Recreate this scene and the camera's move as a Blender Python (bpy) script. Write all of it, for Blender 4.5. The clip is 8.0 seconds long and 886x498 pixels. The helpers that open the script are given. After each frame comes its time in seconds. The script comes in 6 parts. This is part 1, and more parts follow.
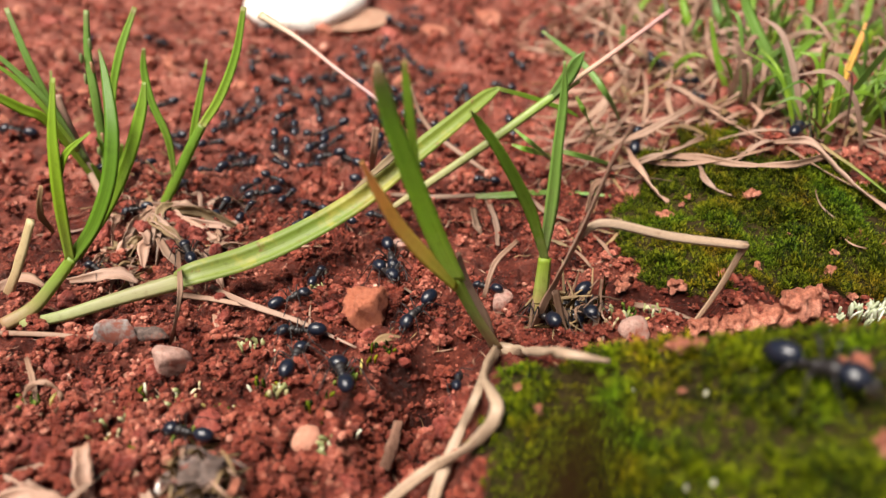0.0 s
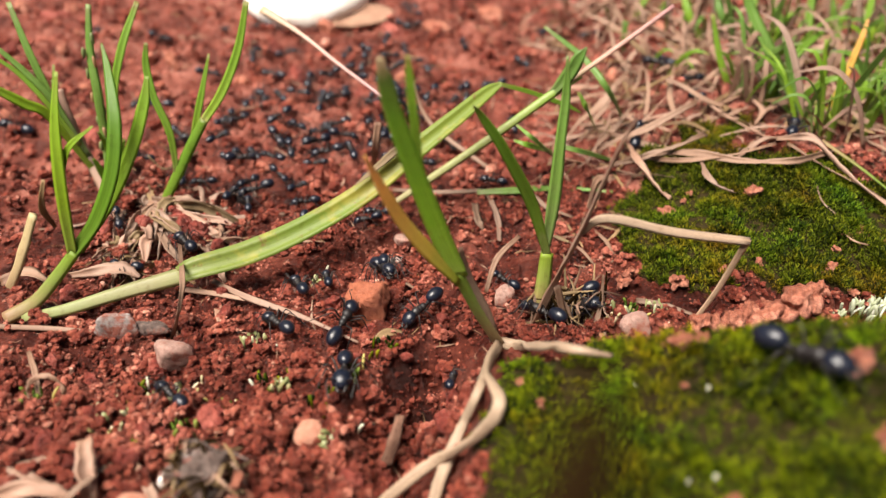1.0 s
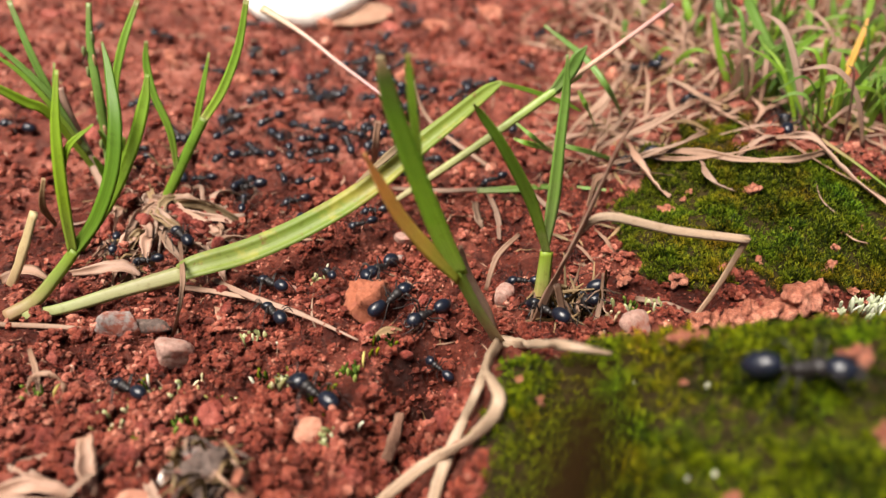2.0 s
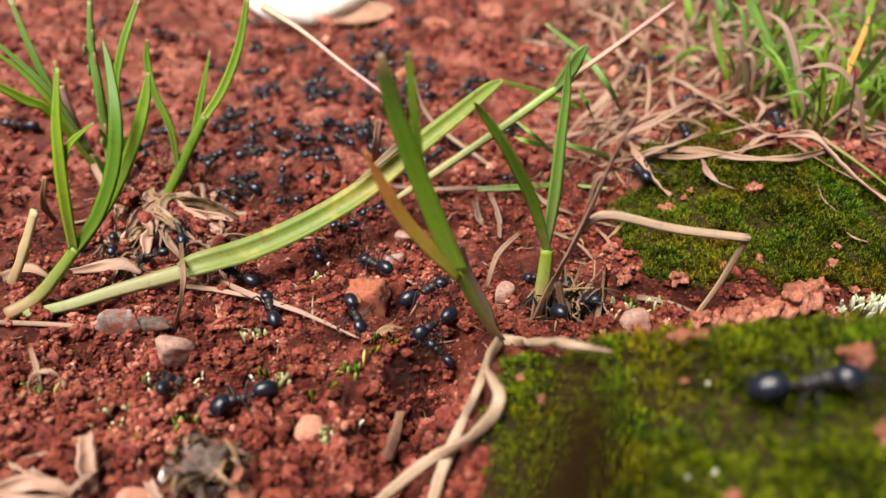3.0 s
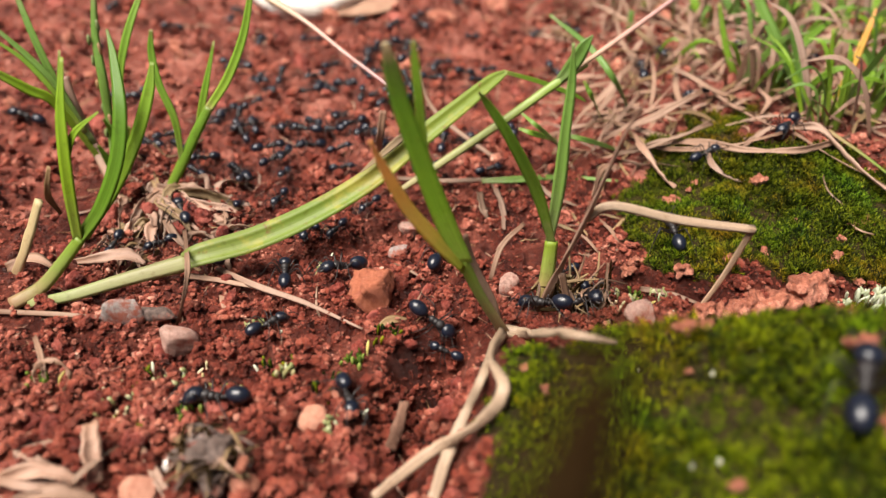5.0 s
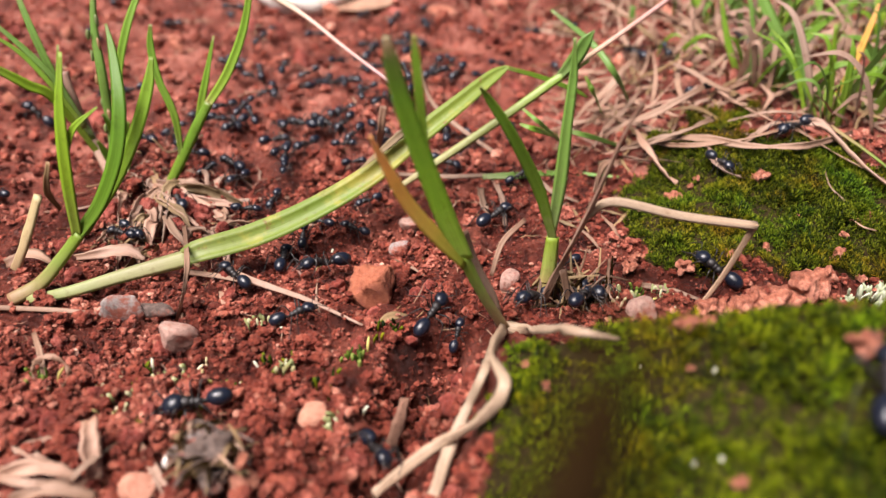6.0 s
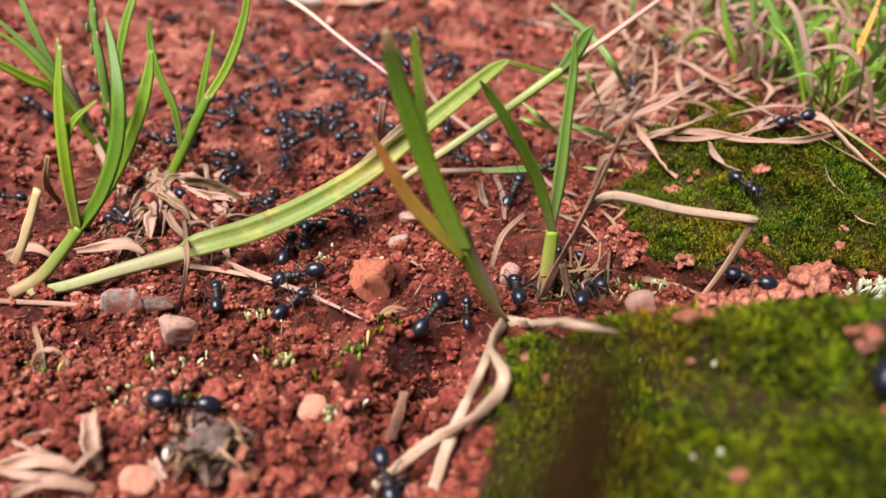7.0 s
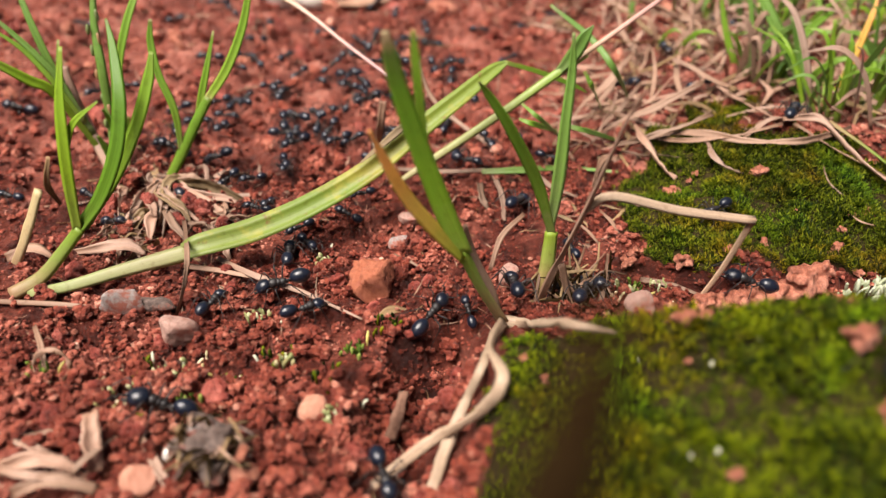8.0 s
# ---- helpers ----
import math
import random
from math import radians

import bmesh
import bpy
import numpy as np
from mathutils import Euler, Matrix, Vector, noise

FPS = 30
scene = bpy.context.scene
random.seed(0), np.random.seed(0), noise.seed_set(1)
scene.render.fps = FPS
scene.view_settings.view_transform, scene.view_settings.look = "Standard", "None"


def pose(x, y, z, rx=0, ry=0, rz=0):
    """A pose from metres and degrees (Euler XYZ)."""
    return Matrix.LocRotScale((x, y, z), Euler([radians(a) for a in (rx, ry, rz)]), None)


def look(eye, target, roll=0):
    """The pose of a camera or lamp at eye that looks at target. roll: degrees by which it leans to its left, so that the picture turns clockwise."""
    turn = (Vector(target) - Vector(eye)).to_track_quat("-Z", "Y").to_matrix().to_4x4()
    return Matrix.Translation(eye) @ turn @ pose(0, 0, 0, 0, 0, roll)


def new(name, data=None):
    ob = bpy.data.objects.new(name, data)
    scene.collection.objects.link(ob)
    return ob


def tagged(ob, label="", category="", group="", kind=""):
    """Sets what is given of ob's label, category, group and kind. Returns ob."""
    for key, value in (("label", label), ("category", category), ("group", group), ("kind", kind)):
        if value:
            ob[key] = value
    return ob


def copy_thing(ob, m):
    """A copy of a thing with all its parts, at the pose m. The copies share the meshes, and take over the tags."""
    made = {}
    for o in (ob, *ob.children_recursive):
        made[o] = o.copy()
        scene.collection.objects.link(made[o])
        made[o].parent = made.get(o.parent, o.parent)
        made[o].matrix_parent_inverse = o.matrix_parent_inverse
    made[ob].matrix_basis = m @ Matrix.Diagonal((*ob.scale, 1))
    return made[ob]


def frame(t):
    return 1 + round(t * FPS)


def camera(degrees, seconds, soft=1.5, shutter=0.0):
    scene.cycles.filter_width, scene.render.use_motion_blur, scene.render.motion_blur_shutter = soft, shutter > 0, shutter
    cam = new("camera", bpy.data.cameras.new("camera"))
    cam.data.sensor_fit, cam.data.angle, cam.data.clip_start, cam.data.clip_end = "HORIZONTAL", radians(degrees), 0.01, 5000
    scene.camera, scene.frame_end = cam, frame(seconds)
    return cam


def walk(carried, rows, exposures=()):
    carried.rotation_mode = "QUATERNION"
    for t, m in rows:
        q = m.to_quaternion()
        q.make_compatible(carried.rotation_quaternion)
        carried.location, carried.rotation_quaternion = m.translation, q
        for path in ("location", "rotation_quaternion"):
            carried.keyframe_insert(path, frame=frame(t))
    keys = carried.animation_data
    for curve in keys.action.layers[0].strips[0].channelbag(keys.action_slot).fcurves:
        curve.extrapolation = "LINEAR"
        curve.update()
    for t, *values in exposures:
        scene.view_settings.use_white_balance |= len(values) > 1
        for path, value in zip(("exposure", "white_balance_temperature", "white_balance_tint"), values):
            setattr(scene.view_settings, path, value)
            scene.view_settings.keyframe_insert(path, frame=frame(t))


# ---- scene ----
# One ground scene a hand's width across; numbers below are millimetres unless noted.
MM = 0.001

# ---- camera ----
cam = camera(60.0, 8.0, 1.3)
PATH = [
    (0, 0.53, 0.77, 78.61, -32.319, 0.192, -0.309),
    (0.5, 0.27, 0.45, 78.40, -32.430, 0.115, -0.305),
    (1, 0.17, 0.53, 78.38, -32.536, 0.057, -0.237),
    (1.5, 0.19, 0.34, 78.35, -32.571, 0.044, -0.227),
    (3, 0.24, 0.24, 78.28, -32.690, 0.046, -0.141),
    (3.5, 0.02, 0.17, 78.04, -32.804, 0.015, -0.095),
    (4, 0.00, 0.00, 78.00, -33.000, 0.000, 0.000),
    (4.5, 0.07, -0.09, 77.90, -33.049, 0.019, 0.086),
    (6, 0.03, 0.48, 77.36, -33.368, 0.011, 0.184),
    (6.5, -0.06, 0.19, 77.33, -33.585, -0.028, 0.177),
    (7, 0.07, 0.33, 77.25, -33.752, -0.021, 0.210),
    (7.5, 0.11, 0.24, 77.34, -33.772, -0.033, 0.198),
    (8, 0.17, -0.04, 77.41, -33.671, -0.012, 0.199),
]
walk(cam, [(t, pose(x * MM, y * MM, z * MM, 90 + pitch, roll, yaw)) for t, x, y, z, pitch, roll, yaw in PATH],
     exposures=[(0, 1.13, 6800, 12), (1.5, 1.20, 6900, 12), (3, 1.13, 6800, 12), (5.0, 1.13, 6800, 12), (6.5, 1.31, 6450, 20), (8, 1.19, 6800, 14)])
cam.data.dof.use_dof = True
cam.data.dof.focus_distance = 0.131
cam.data.dof.aperture_fstop = 14.5

# ---- light ----
world = bpy.data.worlds.new("world")
scene.world = world
world.use_nodes = True
sky = world.node_tree.nodes.new("ShaderNodeTexSky")
sky.sky_type, sky.sun_disc = "NISHITA", False
sky.sun_elevation, sky.sun_rotation = radians(65), radians(231)
back = world.node_tree.nodes["Background"]
back.inputs["Strength"].default_value = 0.014
world.node_tree.links.new(sky.outputs["Color"], back.inputs["Color"])
sun = new("sun", bpy.data.lights.new("sun", "SUN"))
sun.data.energy, sun.data.angle, sun.data.color = 5.0, radians(40), (1.0, 0.95, 0.88)
sun.matrix_world = look((-0.36, -0.29, 1.0), (0, 0, 0))


# ---- the lie of the land ----
def smooth(a, b, x):
    t = np.clip((x - a) / (b - a), 0, 1)
    return t * t * (3 - 2 * t)


def land(x, y):
    """The height of the ground without its crumbs."""
    x, y = np.asarray(x, float), np.asarray(y, float)
    z = 0.06 * np.clip(y - 165, 0, 200)
    z = z + 5.0 * smooth(24, 52, x - 0.12 * (y - 120)) * smooth(96, 118, y)
    z = z + 4.0 * smooth(-1.0, 0.0, -np.hypot((x - 70) / 34, (y - 145) / 26))
    crest = 76.0 - 0.2 * np.clip(x - 7, 0, 60)
    rise = np.clip(11.4 + 0.36 * (x - 7), 0, 26.0) * smooth(0.5, 8.5, x) * smooth(100, 70, x)
    z = z + rise * (1 - smooth(crest - 1.0, crest + 13.0, y)) * smooth(-80, 0, y)
    z = z - 6.5 * smooth(-1, 0, -np.abs((x + 3 - 0.35 * (y - 84)) / 8)) * smooth(62, 74, y) * smooth(102, 90, y)
    z = z - 2.5 * smooth(-1, 0, -np.hypot((x - 20) / 9, (y - 104) / 8))
    z = z - 2.6 * smooth(-1, 0, -np.abs((x + 3.5) / 7)) * smooth(50, 60, y) * smooth(96, 84, y)
    z = z - 4.5 * smooth(-1, -0.2, -np.hypot((x + 4.5) / 5.5, (y - 88) / 5.5))
    z = z - 1.3 * np.exp(-((x + 66) / 10) ** 2 - ((y - 101) / 5) ** 2)
    z = z + 2.5 * smooth(-1, 0, -np.hypot((x + 62) / 26, (y - 150) / 22))
    return z
# ---- end of the land ----


ROOT_WAY = [(9, 95.4), (13.2, 92.4), (14.9, 72), (20.3, 69.8), (14.9, 72), (9.3, 94), (6.2, 76.6), (7.1, 67.2), (4.3, 67.8), (-1.4, 69.9), (-8.7, 62.6)]


def off_roots(x, y):
    """Distance to the pale roots on the mound."""
    best = np.full(np.shape(x), 1e9)
    for (ax, ay), (bx, by) in zip(ROOT_WAY, ROOT_WAY[1:]):
        dx, dy = bx - ax, by - ay
        t = np.clip(((x - ax) * dx + (y - ay) * dy) / (dx * dx + dy * dy), 0, 1)
        best = np.minimum(best, np.hypot(x - ax - t * dx, y - ay - t * dy))
    return best


def near_polygon(x, y, corners):
    """Signed distance to a closed outline, positive inside."""
    x, y = np.asarray(x, float), np.asarray(y, float)
    best, inside = np.full(x.shape, 1e9), np.zeros(x.shape, bool)
    for (ax, ay), (bx, by) in zip(corners, corners[1:] + corners[:1]):
        dx, dy = bx - ax, by - ay
        t = np.clip(((x - ax) * dx + (y - ay) * dy) / (dx * dx + dy * dy), 0, 1)
        best = np.minimum(best, np.hypot(x - ax - t * dx, y - ay - t * dy))
        cross = (ay > y) != (by > y)
        inside ^= cross & (x < (bx - ax) * (y - ay) / (by - ay + 1e-9) + ax)
    return np.where(inside, best, -best)


TABLE = np.random.RandomState(5).rand(256, 256)


def wave(x, y, size, seed=0):
    """Smooth noise from 0 to 1 with features of the given size."""
    u, v = np.asarray(x, float) / size + seed * 17.3, np.asarray(y, float) / size + seed * 9.1
    i, j = np.floor(u).astype(int), np.floor(v).astype(int)
    f, g = u - i, v - j
    f, g = f * f * (3 - 2 * f), g * g * (3 - 2 * g)
    a, b = TABLE[i % 256, j % 256], TABLE[(i + 1) % 256, j % 256]
    c, d = TABLE[i % 256, (j + 1) % 256], TABLE[(i + 1) % 256, (j + 1) % 256]
    return (a * (1 - f) + b * f) * (1 - g) + (c * (1 - f) + d * f) * g


def domes(x, y, cell, seed):
    """Packed rounded grains: 0 in the joints, 1 on the crowns."""
    u, v = np.asarray(x, float) / cell, np.asarray(y, float) / cell
    i, j = np.floor(u).astype(int), np.floor(v).astype(int)
    best = np.full(u.shape, 9.0)
    for a in (-1, 0, 1):
        for b in (-1, 0, 1):
            p, q = (i + a + seed * 31) % 256, (j + b + seed * 57) % 256
            cx, cy = i + a + 0.1 + 0.8 * TABLE[p, q], j + b + 0.1 + 0.8 * TABLE[q, (p + 91) % 256]
            best = np.minimum(best, (u - cx) ** 2 + (v - cy) ** 2)
    return np.sqrt(np.clip(1 - best / 0.62, 0, 1))


MOSS_BANK = [(31, 121), (36, 138), (45, 152), (58, 166), (72, 170), (66, 148), (76, 143), (84, 138), (104, 132), (104, 98), (77, 101), (66, 105), (60, 109), (50, 107), (41, 109), (34, 113)]
MOSS_NEAR = [(2, -30), (3, 40), (4, 60), (6, 77), (12, 86), (30, 84), (50, 80), (90, 76), (90, -30)]


def moss_bank(x, y):
    return near_polygon(x, y, MOSS_BANK) + 9 * (wave(x, y, 7, 2) - 0.5) + 5 * (wave(x, y, 2.5, 3) - 0.5)


def moss_near(x, y):
    return near_polygon(x, y, MOSS_NEAR) + 4 * (wave(x, y, 6, 4) - 0.5)


def looseness(x, y):
    """How crumbly the soil is: low on packed clay, high where crumbs lie heaped."""
    packed = 0.32 * np.exp(-((x + 17) / 9) ** 2 - ((y - 86) / 8) ** 2) + 0.22 * np.exp(-((x + 4) / 10) ** 2 - ((y - 122) / 7) ** 2)
    packed = packed - 0.34 * np.exp(-((x + 2) / 7) ** 2 - ((y - 80) / 13) ** 2)
    return 0.09 - packed + 0.52 * wave(x, y, 12, 9) + 0.30 * wave(x, y, 4.6, 10) + 0.18 * wave(x, y, 2.1, 14)


def relief(x, y):
    """The ground with its unevenness."""
    z = land(x, y)
    soil = 1 - 0.75 * smooth(-2, 3, np.maximum(moss_bank(x, y), moss_near(x, y)))
    heap = smooth(0.40, 0.60, looseness(x, y))
    lumps = 2.2 * (wave(x, y, 13, 1) - 0.5) + 1.6 * (wave(x, y, 4.5, 6) - 0.5) + 0.35 * (wave(x, y, 1.6, 8) - 0.5)
    lumps = lumps + heap * (1.5 * domes(x, y, 2.6, 1) * smooth(0.3, 0.6, wave(x, y, 3, 5)) + 0.95 * domes(x, y, 1.3, 2) + 0.5 * domes(x, y, 0.75, 3) - 2.1)
    lumps = lumps + 0.22 * (domes(x, y, 0.9, 6) - 0.5) + 0.5 * (domes(x, y, 2.0, 7) - 0.5) * smooth(0.45, 0.6, wave(x, y, 5, 17)) - 2.2 * smooth(0.64, 0.82, wave(x, y, 3.6, 15)) * (1 - 0.4 * heap)
    lumps = lumps + smooth(140, 190, y) * (2.2 * (wave(x, y, 7, 12) - 0.5) + 1.8 * (wave(x, y, 2.8, 13) - 0.5) + 1.0 * domes(x, y, 2.6, 4) * smooth(0.5, 0.7, wave(x, y, 9, 16)))
    far = smooth(0, 120, np.maximum(np.abs(x) - 150, np.abs(y - 165) - 140))
    return z + lumps * soil * (1 - far)


# ---- materials ----
def shader(name):
    m = bpy.data.materials.new(name)
    m.use_nodes = True
    return m, m.node_tree, m.node_tree.nodes["Principled BSDF"]


def node(nt, kind, **values):
    n = nt.nodes.new("ShaderNode" + kind)
    for key, value in values.items():
        n.inputs[key.replace("_", " ")].default_value = value
    return n


def noise_at(nt, per_metre, detail=4.0, rough=0.6, stretch=None, source="Object"):
    co = nt.nodes.new("ShaderNodeTexCoord")
    n = node(nt, "TexNoise", Scale=per_metre, Detail=detail, Roughness=rough)
    out = co.outputs[source]
    if stretch:
        mp = nt.nodes.new("ShaderNodeMapping")
        mp.inputs["Scale"].default_value = stretch
        nt.links.new(out, mp.inputs["Vector"])
        out = mp.outputs["Vector"]
    nt.links.new(out, n.inputs["Vector"])
    return n.outputs["Fac"]


def ramp(nt, fac, stops):
    r = nt.nodes.new("ShaderNodeValToRGB")
    e = r.color_ramp.elements
    while len(e) < len(stops):
        e.new(0.5)
    for el, (pos, colour) in zip(e, stops):
        el.position, el.color = pos, (*colour, 1)
    nt.links.new(fac, r.inputs["Fac"])
    return r.outputs["Color"]


def mixed(nt, fac, a, b, how="MIX"):
    m = nt.nodes.new("ShaderNodeMix")
    m.data_type, m.blend_type = "RGBA", how
    for value, socket in ((fac, m.inputs[0]), (a, m.inputs[6]), (b, m.inputs[7])):
        if isinstance(value, (int, float)):
            socket.default_value = value
        elif isinstance(value, tuple):
            socket.default_value = (*value, 1)
        else:
            nt.links.new(value, socket)
    return m.outputs[2]


def bumped(nt, b, height, strength, distance):
    n = node(nt, "Bump", Strength=strength, Distance=distance)
    nt.links.new(height, n.inputs["Height"])
    nt.links.new(n.outputs["Normal"], b.inputs["Normal"])


def soil_material(name, damp, middle, dry, island=False):
    m, nt, b = shader(name)
    big = ramp(nt, noise_at(nt, 110, 5, 0.65), [(0.34, damp), (0.5, middle), (0.66, dry)])
    fine = ramp(nt, noise_at(nt, 1500, 6, 0.7), [(0.30, (0.40, 0.34, 0.33)), (0.50, (1, 1, 1)), (0.72, (1.5, 1.8, 1.8))])
    colour = mixed(nt, 1.0, big, fine, "MULTIPLY")
    if island:
        g = nt.nodes.new("ShaderNodeNewGeometry")
        tint = ramp(nt, g.outputs["Random Per Island"], [(0.0, (0.45, 0.42, 0.42)), (0.10, (0.66, 0.62, 0.60)), (0.45, (1, 1, 1)), (0.75, (1.08, 1.16, 1.05)), (0.86, (1.30, 1.48, 1.48)), (0.95, (1.5, 2.1, 2.1)), (1.0, (1.7, 3.2, 3.4))])
        colour = mixed(nt, 1.0, colour, tint, "MULTIPLY")
    nt.links.new(colour, b.inputs["Base Color"])
    b.inputs["Roughness"].default_value = 0.42
    b.inputs["Specular IOR Level"].default_value = 0.28
    bumped(nt, b, noise_at(nt, 2200, 6, 0.75), 1.0, 0.0007)
    return m


def stone_material(name, dark, light, per_metre=500, rough=0.75, stain=0.55):
    """Mineral colours with red soil stuck to them in patches."""
    m, nt, b = shader(name)
    colour = ramp(nt, noise_at(nt, per_metre, 6, 0.7), [(0.3, dark), (0.7, light)])
    if stain < 1:
        dust = ramp(nt, noise_at(nt, 330, 6, 0.75), [(stain, (0, 0, 0)), (stain + 0.12, (1, 1, 1))])
        colour = mixed(nt, dust, colour, (0.30, 0.085, 0.052))
    nt.links.new(colour, b.inputs["Base Color"])
    b.inputs["Roughness"].default_value = rough
    bumped(nt, b, noise_at(nt, per_metre * 3, 6, 0.75), 0.9, 0.0005)
    return m


def leaf_material(name, stops, rough=0.42, thin=0.35, streak=0.25, blotch=None):
    """Plant blades: colour along the blade, with veins and blotches."""
    m, nt, b = shader(name)
    uv = nt.nodes.new("ShaderNodeUVMap")
    sep = nt.nodes.new("ShaderNodeSeparateXYZ")
    nt.links.new(uv.outputs["UV"], sep.inputs["Vector"])
    wob = nt.nodes.new("ShaderNodeMath")
    wob.operation = "MULTIPLY_ADD"
    nt.links.new(noise_at(nt, 260, 4, 0.65), wob.inputs[0])
    wob.inputs[1].default_value = 0.34
    shift = nt.nodes.new("ShaderNodeMath")
    shift.operation = "SUBTRACT"
    nt.links.new(sep.outputs["Y"], shift.inputs[0])
    shift.inputs[1].default_value = 0.17
    nt.links.new(shift.outputs[0], wob.inputs[2])
    along = ramp(nt, wob.outputs[0], stops)
    veins = ramp(nt, noise_at(nt, 1.0, 3, 0.5, (26, 1.6, 1), "UV"), [(0.3, (1 - streak,) * 3), (0.6, (1, 1, 1)), (0.8, (1 + streak, 1 + streak, 1 + streak * 0.6))])
    spots = ramp(nt, noise_at(nt, 700, 5, 0.7), [(0.25, (0.72, 0.66, 0.6)), (0.45, (1, 1, 1))])
    info = nt.nodes.new("ShaderNodeObjectInfo")
    vary = ramp(nt, info.outputs["Random"], [(0.0, (0.80, 0.84, 0.8)), (1.0, (1.18, 1.12, 1.0))])
    colour = mixed(nt, 1.0, mixed(nt, 1.0, mixed(nt, 1.0, along, veins, "MULTIPLY"), spots, "MULTIPLY"), vary, "MULTIPLY")
    if blotch:
        patch = ramp(nt, noise_at(nt, 170, 4, 0.6), [(0.52, (0, 0, 0)), (0.62, (0.8, 0.8, 0.8))])
        rust = ramp(nt, noise_at(nt, 420, 4, 0.65), [(0.62, (0, 0, 0)), (0.70, (0.75, 0.75, 0.75))])
        colour = mixed(nt, rust, mixed(nt, patch, colour, blotch), (0.20, 0.11, 0.035))
    nt.links.new(colour, b.inputs["Base Color"])
    b.inputs["Roughness"].default_value = rough
    bumped(nt, b, noise_at(nt, 1.0, 2, 0.5, (30, 2.0, 1), "UV"), 0.25, 0.0002)
    if thin:
        back_light = nt.nodes.new("ShaderNodeBsdfTranslucent")
        nt.links.new(colour, back_light.inputs["Color"])
        both = nt.nodes.new("ShaderNodeMixShader")
        both.inputs[0].default_value = thin
        nt.links.new(b.outputs[0], both.inputs[1])
        nt.links.new(back_light.outputs[0], both.inputs[2])
        nt.links.new(both.outputs[0], nt.nodes["Material Output"].inputs["Surface"])
    return m


def moss_material(name, dark, mid, light):
    m, nt, b = shader(name)
    g = nt.nodes.new("ShaderNodeNewGeometry")
    tone = mixed(nt, 0.42, noise_at(nt, 120, 5, 0.7), g.outputs["Random Per Island"])
    colour = ramp(nt, tone, [(0.36, dark), (0.51, mid), (0.66, light)])
    old = ramp(nt, noise_at(nt, 45, 4, 0.65), [(0.50, (0, 0, 0)), (0.62, (0.85, 0.85, 0.85))])
    colour = mixed(nt, old, colour, mixed(nt, 1.0, colour, (1.75, 0.86, 0.9), "MULTIPLY"))
    fresh = ramp(nt, noise_at(nt, 62, 3, 0.6), [(0.52, (0, 0, 0)), (0.66, (0.9, 0.9, 0.9))])
    colour = mixed(nt, fresh, colour, mixed(nt, 1.0, colour, (0.95, 1.55, 1.6), "MULTIPLY"))
    nt.links.new(colour, b.inputs["Base Color"])
    b.inputs["Roughness"].default_value = 0.6
    b.inputs["Specular IOR Level"].default_value = 0.15
    back_light = nt.nodes.new("ShaderNodeBsdfTranslucent")
    nt.links.new(colour, back_light.inputs["Color"])
    both = nt.nodes.new("ShaderNodeMixShader")
    both.inputs[0].default_value = 0.4
    nt.links.new(b.outputs[0], both.inputs[1])
    nt.links.new(back_light.outputs[0], both.inputs[2])
    nt.links.new(both.outputs[0], nt.nodes["Material Output"].inputs["Surface"])
    return m


def chitin_material(name, colour, rough):
    m, nt, b = shader(name)
    nt.links.new(ramp(nt, noise_at(nt, 900, 4, 0.6), [(0.35, colour), (0.75, tuple(c * 2.2 for c in colour))]), b.inputs["Base Color"])
    nt.links.new(ramp(nt, noise_at(nt, 2500, 3, 0.6), [(0.3, (rough,) * 3), (0.7, (rough * 1.7,) * 3)]), b.inputs["Roughness"])
    b.inputs["Specular IOR Level"].default_value = 0.5
    return m


# Ground colour kept dark: paints the shade in the gaps between crumbs.
SOIL = soil_material("gap_shaded_red_soil", (0.0272, 0.00463, 0.00269), (0.0888, 0.0169, 0.00984), (0.198, 0.0523, 0.0339))
# Lighter copy of the soil that brightens the far ground by colour.
FAR_SOIL = soil_material("lighter_far_soil", (0.0798, 0.0176, 0.0113), (0.206, 0.0516, 0.0342), (0.386, 0.142, 0.104))
CRUMBS = soil_material("dry_red_crumbs", (0.103, 0.0185, 0.0118), (0.263, 0.054, 0.0342), (0.487, 0.149, 0.106), island=True)
BED = stone_material("moss_bed", (0.016, 0.010, 0.004), (0.045, 0.032, 0.010), 900, 0.95, 1.0)
BED.node_tree.nodes["Principled BSDF"].inputs["Specular IOR Level"].default_value = 0.1
GREEN = leaf_material("grass_green", [(0.0, (0.36, 0.377, 0.136)), (0.14, (0.225, 0.36, 0.0405)), (0.55, (0.175, 0.337, 0.0297)), (0.9, (0.189, 0.351, 0.036)), (1.0, (0.233, 0.233, 0.063))], thin=0.38)
DEEP = leaf_material("grass_deep_green", [(0.0, (0.178, 0.306, 0.0382)), (0.25, (0.148, 0.306, 0.022)), (0.70, (0.119, 0.267, 0.0204)), (0.9, (0.136, 0.28, 0.0254)), (1.0, (0.187, 0.204, 0.0508))], thin=0.38)
WITHERING = leaf_material("grass_withering_tip", [(0.0, (0.421, 0.632, 0.105)), (0.25, (0.301, 0.572, 0.0451)), (0.62, (0.18, 0.407, 0.0362)), (0.84, (0.128, 0.211, 0.0451)), (0.93, (0.331, 0.256, 0.136)), (1.0, (0.602, 0.496, 0.331))], thin=0.38)
